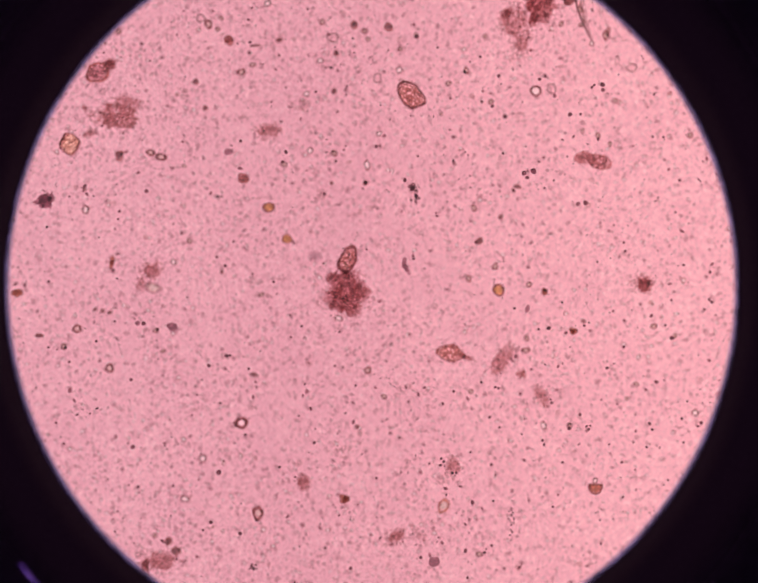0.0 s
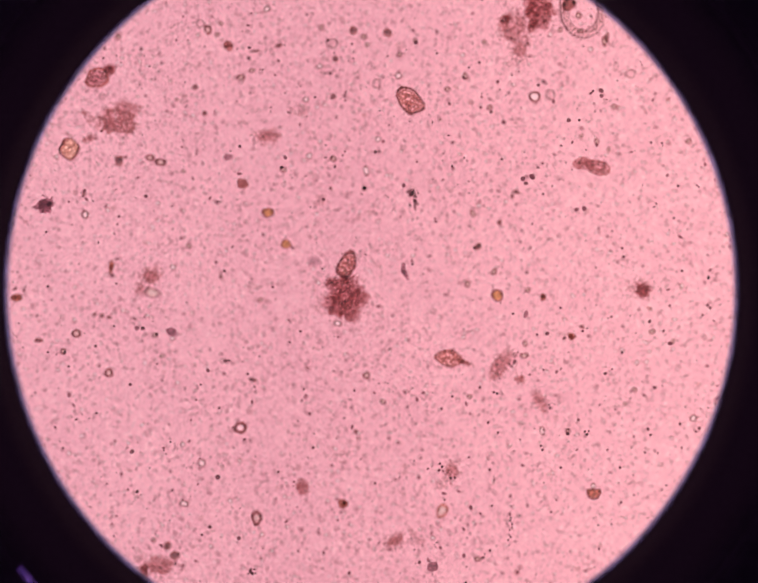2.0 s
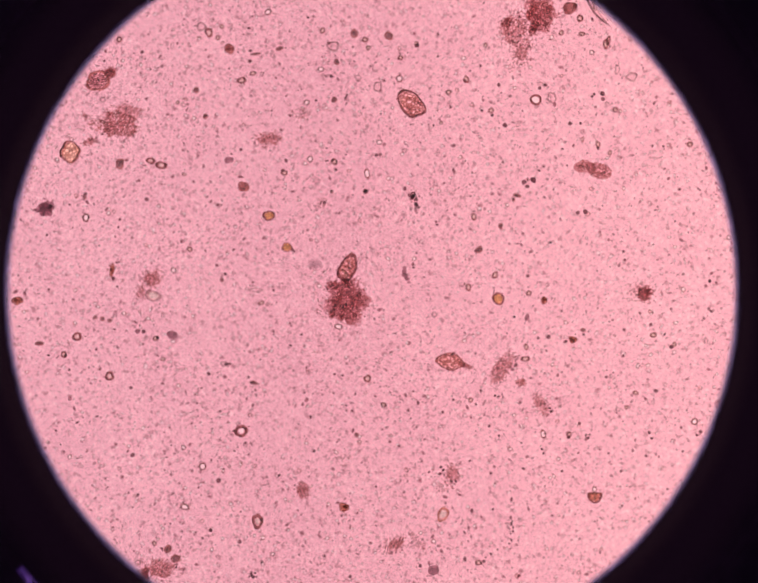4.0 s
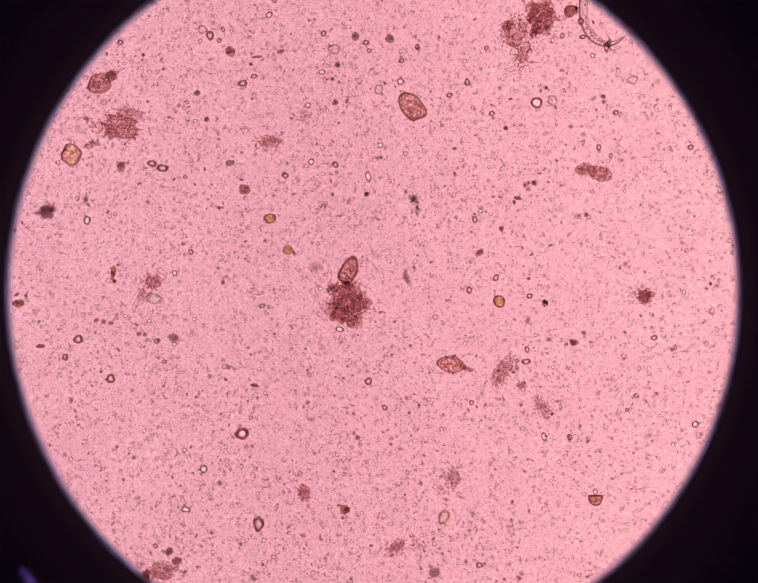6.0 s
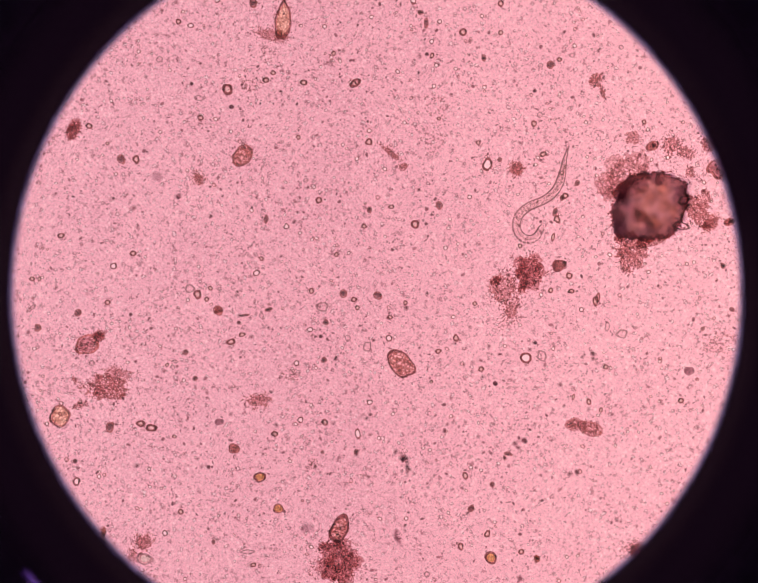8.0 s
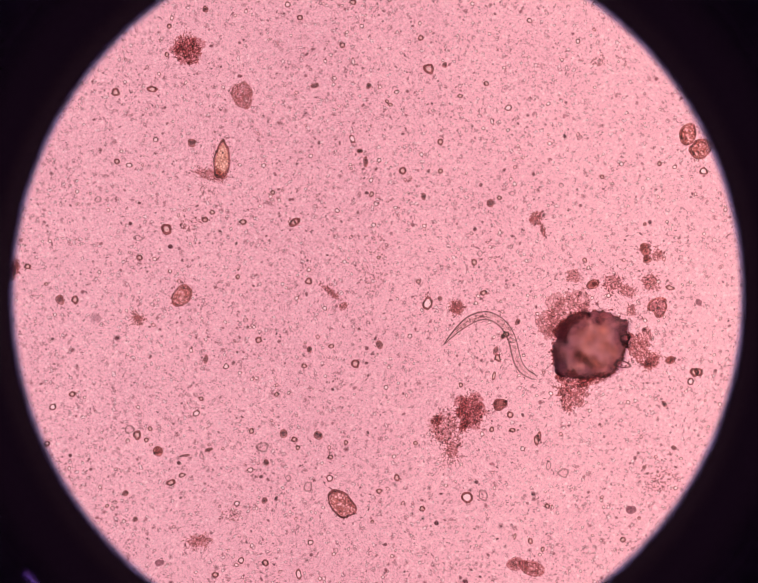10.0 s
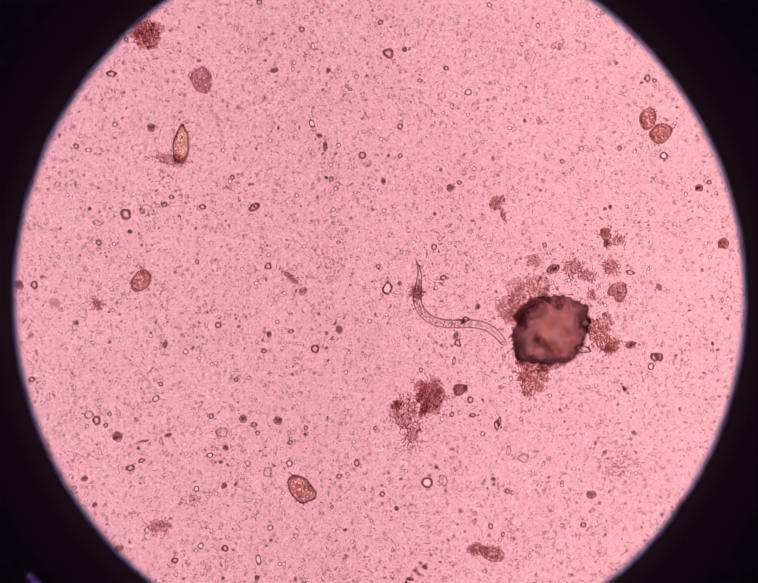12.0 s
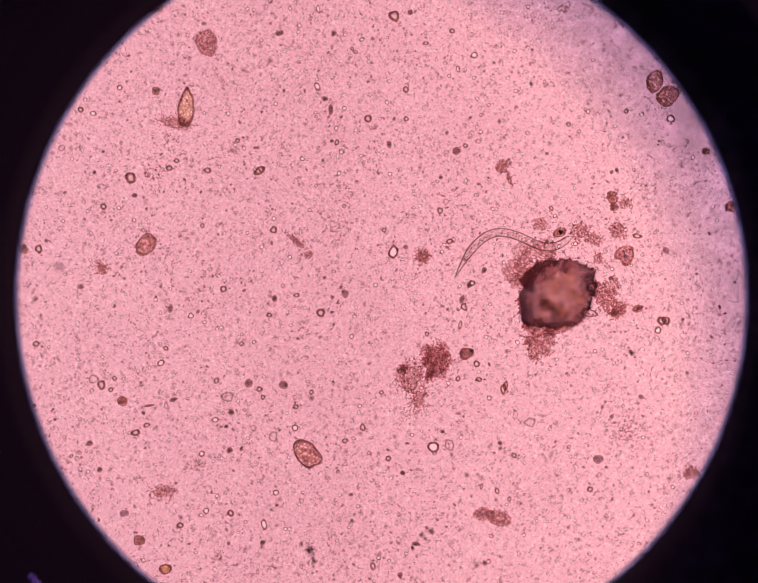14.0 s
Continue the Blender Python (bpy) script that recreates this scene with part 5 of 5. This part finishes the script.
# seconds, middle of the body (plan), its length along the plan, headings from tail to head (degrees)
LARVA = [
    (0, 1175, 430, 305, 113, 108, 103, 98, 96, 94, 93, 92, 92),
    (0.2, 1198, 370, 305, 67, 71, 75, 78, 81, 83, 84, 85, 86),
    (0.4, 1142, 375, 305, 116, 117, 110, 106, 102, 100, 98, 96, 95),
    (0.5, 1165, 386, 305, 95, 102, 98, 96, 95, 94, 93, 92, 92),
    (0.6, 1172, 407, 305, 113, 96, 90, 90, 90, 90, 90, 90, 90),
    (0.8, 1221, 389, 305, -42, 46, 73, 76, 80, 82, 84, 85, 86),
    (1.0, 1176, 413, 305, 67, 107, 117, 110, 105, 101, 99, 97, 95),
    (1.2, 1177, 448, 305, 154, 111, 97, 92, 92, 91, 91, 91, 90),
    (1.4, 1156, 449, 305, 153, 166, 151, 144, 125, 115, 108, 103, 99),
    (1.5, 1181, 454, 305, 70, 99, 112, 130, 116, 108, 103, 99, 97),
    (1.6, 1217, 454, 305, 3, 22, 50, 75, 84, 85, 87, 88, 89),
    (1.8, 1183, 480, 305, 189, 148, 112, 92, 84, 86, 87, 88, 89),
    (2.0, 1181, 489, 305, 298, 290, 248, 199, 137, 101, 85, 81, 88),
    (2.2, 1142, 446, 305, 216, 187, 152, 118, 107, 102, 99, 96, 94),
    (2.4, 1267, 461, 305, 73, 71, 66, 74, 77, 81, 83, 85, 86),
    (2.5, 1216, 479, 305, 175, 143, 117, 110, 99, 95, 93, 92, 91),
    (2.6, 1207, 497, 305, 162, 170, 156, 136, 116, 102, 98, 94, 93),
    (2.8, 1259, 478, 305, -23, 17, 49, 70, 74, 79, 82, 84, 86),
    (2.9, 1236, 491, 305, 88, 53, 47, 50, 64, 71, 77, 81, 83),
    (3.0, 1212, 499, 305, 164, 118, 92, 76, 71, 78, 82, 85, 87),
    (3.1, 1206, 511, 305, 289, 216, 151, 113, 89, 72, 77, 83, 86),
    (3.2, 1200, 501, 305, 302, 249, 195, 140, 100, 72, 73, 82, 86),
    (3.6, 1176, 395, 305, 128, 98, 73, 56, 71, 105, 123, 128, 101),
    (4.2, 1232, 382, 305, 148, 129, 109, 92, 80, 64, 66, 79, 85),
    (4.8, 1229, 439, 280, 106, 111, 123, 133, 150, 168, 187, 217, 251),
    (5.3, 1212, 418, 290, 70, 106, 127, 154, 170, 192, 220, 232, 250),
    (5.4, 1228, 462, 322, 77, 70, 105, 123, 136, 166, 198, 217, 239),
    (5.5, 1211, 464, 346, -5, 41, 60, 109, 139, 172, 215, 231, 226),
    (5.6, 1207, 467, 328, 31, 27, 42, 98, 135, 181, 220, 239, 246),
    (5.7, 1198, 464, 322, 40, 28, 41, 80, 129, 183, 225, 245, 244),
    (5.8, 1219, 434, 305, 126, 97, 69, 72, 78, 82, 84, 86, 87),
    (5.9, 1218, 458, 305, 175, 137, 106, 87, 86, 87, 88, 89, 89),
    (6.0, 1202, 463, 305, 220, 173, 130, 103, 85, 87, 88, 89, 89),
    (6.1, 1211, 462, 305, 221, 191, 135, 110, 90, 85, 87, 88, 89),
    (6.2, 1197, 496, 292, 246, 244, 203, 137, 116, 111, 107, 106, 101),
    (6.3, 1217, 481, 305, 233, 233, 233, 221, 150, 121, 112, 102, 84),
    (6.4, 1185, 457, 278, 163, 183, 190, 164, 147, 132, 110, 79, 43),
    (6.5, 1209, 459, 280, 65, 125, 152, 157, 150, 142, 132, 126, 122),
    (6.6, 1167, 429, 305, 17, 16, 38, 84, 113, 132, 148, 172, 228),
    (6.7, 1160, 408, 320, -76, -26, 29, 76, 112, 142, 178, 227, 263),
    (6.8, 1158, 403, 305, -69, -24, 32, 74, 114, 151, 203, 246, 247),
    (6.9, 1155, 403, 296, -83, -32, 20, 68, 110, 150, 211, 240, 249),
    (7.0, 1161, 398, 317, -96, -84, -33, 34, 79, 132, 200, 237, 228),
    (7.1, 1163, 402, 303, -27, -43, -25, 47, 97, 149, 216, 240, 216),
    (7.2, 1157, 401, 306, 315, 375, 370, 320, 261, 200, 180, 177, 206),
    (7.3, 1146, 392, 319, 208, 292, 319, 323, 289, 212, 184, 188, 210),
    (7.4, 1144, 351, 320, 77, 154, 244, 274, 281, 273, 251, 240, 235),
    (7.5, 1132, 347, 312, 108, 126, 210, 265, 277, 271, 250, 261, 247),
    (7.6, 1120, 346, 294, 209, 166, 153, 192, 255, 270, 270, 270, 268),
    (7.7, 1138, 352, 312, 325, 264, 205, 184, 188, 206, 233, 268, 306),
    (7.8, 1139, 348, 323, 352, 317, 270, 214, 175, 180, 205, 247, 316),
    (7.9, 1135, 351, 305, 300, 303, 279, 229, 192, 160, 194, 258, 334),
    (8.0, 1124, 357, 300, 251, 263, 250, 220, 196, 222, 270, 335, 425),
    (8.1, 1137, 338, 305, 193, 190, 199, 237, 241, 254, 281, 350, 445),
    (8.2, 1126, 341, 265, 138, 162, 208, 242, 265, 288, 333, 388, 424),
    (8.6, 1130, 330, 265, 219, 173, 170, 197, 234, 261, 296, 322, 352),
    (9.0, 1141, 335, 274, 255, 240, 218, 184, 156, 129, 95, 68, 35),
    (9.4, 1148, 351, 301, 64, 79, 103, 141, 178, 216, 251, 266, 279),
    (9.7, 1146, 386, 305, 328, 306, 253, 205, 234, 293, 319, 315, 315),
    (9.9, 1144, 354, 277, 415, 408, 398, 363, 327, 299, 287, 297, 343),
    (10.3, 1152, 352, 323, 392, 386, 372, 339, 305, 281, 263, 262, 301),
    (10.4, 1143, 364, 348, 354, 326, 299, 276, 284, 297, 315, 348, 382),
    (10.5, 1155, 385, 283, 264, 267, 273, 294, 316, 342, 351, 348, 329),
    (10.6, 1161, 383, 275, 307, 313, 322, 325, 330, 316, 294, 255, 230),
    (10.7, 1174, 390, 298, 350, 348, 346, 322, 298, 255, 222, 175, 140),
    (10.8, 1180, 381, 293, 372, 351, 320, 278, 248, 220, 190, 176, 237),
    (10.9, 1160, 388, 305, 271, 249, 216, 202, 222, 238, 252, 254, 253),
    (11.0, 1139, 358, 307, 185, 190, 194, 202, 217, 248, 290, 316, 327),
    (11.1, 1132, 363, 280, 163, 174, 206, 227, 250, 272, 292, 300, 308),
    (11.2, 1143, 387, 305, 209, 236, 255, 259, 261, 253, 251, 252, 252),
    (11.3, 1162, 379, 292, 300, 295, 289, 280, 262, 244, 217, 194, 181),
    (11.4, 1159, 380, 289, 353, 348, 328, 314, 299, 251, 215, 174, 164),
    (11.5, 1138, 400, 305, 272, 261, 231, 205, 181, 194, 232, 247, 245),
    (11.6, 1150, 369, 304, 209, 218, 215, 201, 212, 241, 279, 318, 384),
    (11.7, 1159, 362, 338, 155, 177, 201, 228, 266, 302, 357, 421, 458),
    (11.8, 1164, 367, 354, 171, 174, 185, 228, 275, 322, 397, 450, 461),
    (11.9, 1145, 358, 309, 194, 209, 235, 276, 312, 348, 392, 400, 344),
    (12.0, 1136, 328, 308, 290, 257, 269, 312, 345, 361, 360, 336, 307),
    (12.1, 1163, 324, 299, 330, 342, 349, 355, 356, 347, 325, 272, 238),
    (12.2, 1142, 328, 294, 349, 348, 345, 335, 326, 316, 310, 325, 354),
    (12.3, 1136, 335, 314, 325, 320, 313, 309, 309, 323, 347, 374, 408),
    (12.4, 1150, 334, 317, 305, 297, 286, 294, 310, 337, 386, 437, 451),
    (12.5, 1158, 339, 326, 305, 275, 278, 291, 317, 368, 416, 466, 475),
    (12.6, 1160, 344, 292, 298, 283, 272, 297, 335, 393, 431, 430, 431),
    (12.7, 1143, 330, 316, 382, 342, 320, 335, 375, 399, 398, 370, 330),
    (12.8, 1171, 312, 277, 373, 389, 401, 402, 389, 365, 335, 310, 296),
    (12.9, 1144, 326, 295, 414, 401, 387, 374, 365, 357, 352, 349, 358),
    (13.0, 1174, 322, 324, 371, 357, 341, 330, 346, 375, 403, 432, 475),
    (13.1, 1190, 326, 293, 343, 320, 320, 328, 358, 390, 420, 474, 485),
    (13.2, 1193, 330, 299, 311, 312, 320, 340, 375, 408, 433, 433, 427),
    (13.3, 1209, 294, 267, 378, 395, 408, 411, 395, 379, 352, 330, 307),
    (13.4, 1177, 307, 298, 473, 456, 433, 418, 396, 369, 331, 314, 307),
    (13.5, 1225, 323, 305, 365, 359, 344, 331, 341, 350, 366, 374, 374),
    (13.6, 1225, 324, 305, 284, 293, 304, 313, 326, 366, 386, 387, 387),
    (13.7, 1212, 328, 289, 276, 270, 272, 299, 326, 365, 412, 431, 441),
    (13.8, 1240, 297, 305, 304, 324, 348, 368, 381, 393, 373, 372, 373),
    (13.9, 1272, 275, 305, 393, 403, 416, 393, 373, 346, 312, 312, 313),
    (14.0, 1243, 269, 295, 423, 419, 408, 391, 354, 338, 332, 355, 396),
]


def girth(f):
    """Half the body's width at the share f from tail tip to head."""
    tail = min(1.0, (f / 0.25) ** 0.8) if f > 0 else 0.0
    head = min(1.0, 0.70 + (1 - f) / 0.14 * 0.30)
    blunt = math.sqrt(max(0.0, 1 - max(0.0, (f - 0.985) / 0.015) ** 2))
    return 0.35 + 8.9 * tail * head * (0.35 + 0.65 * blunt)


def strip(x0, x1, r0, r1, cuts, lift=0.0):
    """A lengthwise strip of the round body between shares of its half width."""
    verts, faces = [], []
    for x, r in ((x0, r0), (x1, r1)):
        for c in cuts:
            verts.append((x * U, c * r * U, (math.sqrt(max(0.0, 1 - c * c)) * r + lift) * U))
    n = len(cuts)
    for i in range(n - 1):
        faces.append((i, n + i, n + i + 1, i + 1))
    return verts, faces


def larva():
    rng = seeded()
    ob = thing("nematode_larva", 1150, 400, "slender translucent roundworm larva wriggling beside the dark lump", "worm")
    step = LENGTH / PIECES
    made = []
    for i in range(PIECES):
        f0, f1 = i / PIECES, (i + 1) / PIECES
        r0, r1 = girth(f0), girth(f1)
        a, b = -step / 2 - 0.12, step / 2 + 0.12
        wall = 1 - min(0.9, 2.7 / max(r0, r1))
        seg = part("segment", strip(a, b, r0, r1, [-wall, -wall * 0.6, 0, wall * 0.6, wall]), BODY, ob)
        edges = join([strip(a, b, r0, r1, [-1, -0.5 * (1 + wall), -wall]), strip(a, b, r0, r1, [wall, 0.5 * (1 + wall), 1])])
        part("cuticle", edges, CUTICLE, seg, "dark thin edge of the body")
        if 0.12 < f0 < 0.93:
            some = []
            if f0 < 0.72:
                for _ in range(9):
                    some.append(grain(rng, rng.uniform(a, b), r0 * rng.gauss(0, 0.30), rng.uniform(0.6, 1.4), r0, 1.6))
                for side in (-1, 1):
                    if rng.random() < 0.6:
                        some.append(fibre(rng, rng.uniform(a, 0), side * r0 * rng.uniform(0.25, 0.5), rng.uniform(3, 6), 0.6, r0, 0.4))
            else:
                some.append(strip(a, b, r0, r1, [-0.10, 0.02], 0.4))
            part("gut", join(some), GUT, seg, "faint granular gut")
        made.append(seg)
    return made


LARVA_PIECES = larva()


def posture(x, y, length, headings):
    """Poses of the pieces along a body whose middle lies at x, y, by smooth headings from tail to head."""
    h = np.degrees(np.unwrap(np.radians(np.array(headings, float))))
    f = (np.arange(PIECES) + 0.5) / PIECES
    knots = (np.arange(len(h)) + 0.5) / len(h)
    turn = np.interp(f, knots, h)
    for _ in range(2):
        turn = np.convolve(np.pad(turn, 1, mode="edge"), (0.25, 0.5, 0.25), mode="valid")
    step = length / PIECES
    px = np.cumsum(np.cos(np.radians(turn))) * step
    py = np.cumsum(np.sin(np.radians(turn))) * step
    px, py = px - px.mean() + x - 1150, py - py.mean() + 400 - y
    return [(px[i] * U, py[i] * U, turn[i]) for i in range(PIECES)]


def motions():
    """The microscope goes with the eye over the slide; the larva's pieces follow its postures."""
    stop = {r[0]: r for r in STOP_ROWS}
    walk(MICROSCOPE, [(row[0], eye(row) @ pose(stop[row[0]][1] / 100, stop[row[0]][2] / 100, -STOP)) for row in ROWS])
    times, heights = zip(*FOCUS)
    walk(FOCUS_TARGET, [(row[0], pose(0, 0, np.interp(row[0], times, heights) / 100 - row[3] / 100 + STOP)) for row in ROWS])
    # seconds, how far the painted vignette slips into the view, and from where (degrees)
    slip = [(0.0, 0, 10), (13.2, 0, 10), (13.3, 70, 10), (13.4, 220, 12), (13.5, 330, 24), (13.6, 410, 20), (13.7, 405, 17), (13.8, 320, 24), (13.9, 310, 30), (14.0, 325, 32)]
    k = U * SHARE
    walk(VIGNETTE, [(t, pose(-d * k * math.cos(radians(w)), -d * k * math.sin(radians(w)), 0)) for t, d, w in slip])
    keys = []
    for k, row in enumerate(LARVA):
        t, x, y, length, *h = row
        keys.append((t, posture(x, y, length, h)))
        if k + 1 < len(LARVA):
            t1, x1, y1, l1, *h1 = LARVA[k + 1]
            turn = [(b - a + 180) % 360 - 180 for a, b in zip(h, h1)]
            extra = 1 if max(abs(d) for d in turn) > 60 else 0
            if t1 - t > 0.25:
                extra = 2
            for q in range(extra):
                s = (q + 1) / (extra + 1)
                keys.append((t + (t1 - t) * s, posture(x + (x1 - x) * s, y + (y1 - y) * s, length + (l1 - length) * s, [a + d * s for a, d in zip(h, turn)])))
    for i, seg in enumerate(LARVA_PIECES):
        walk(seg, [(t, pose(p[i][0], p[i][1], 0.0, 0, 0, p[i][2])) for t, p in keys])


motions()
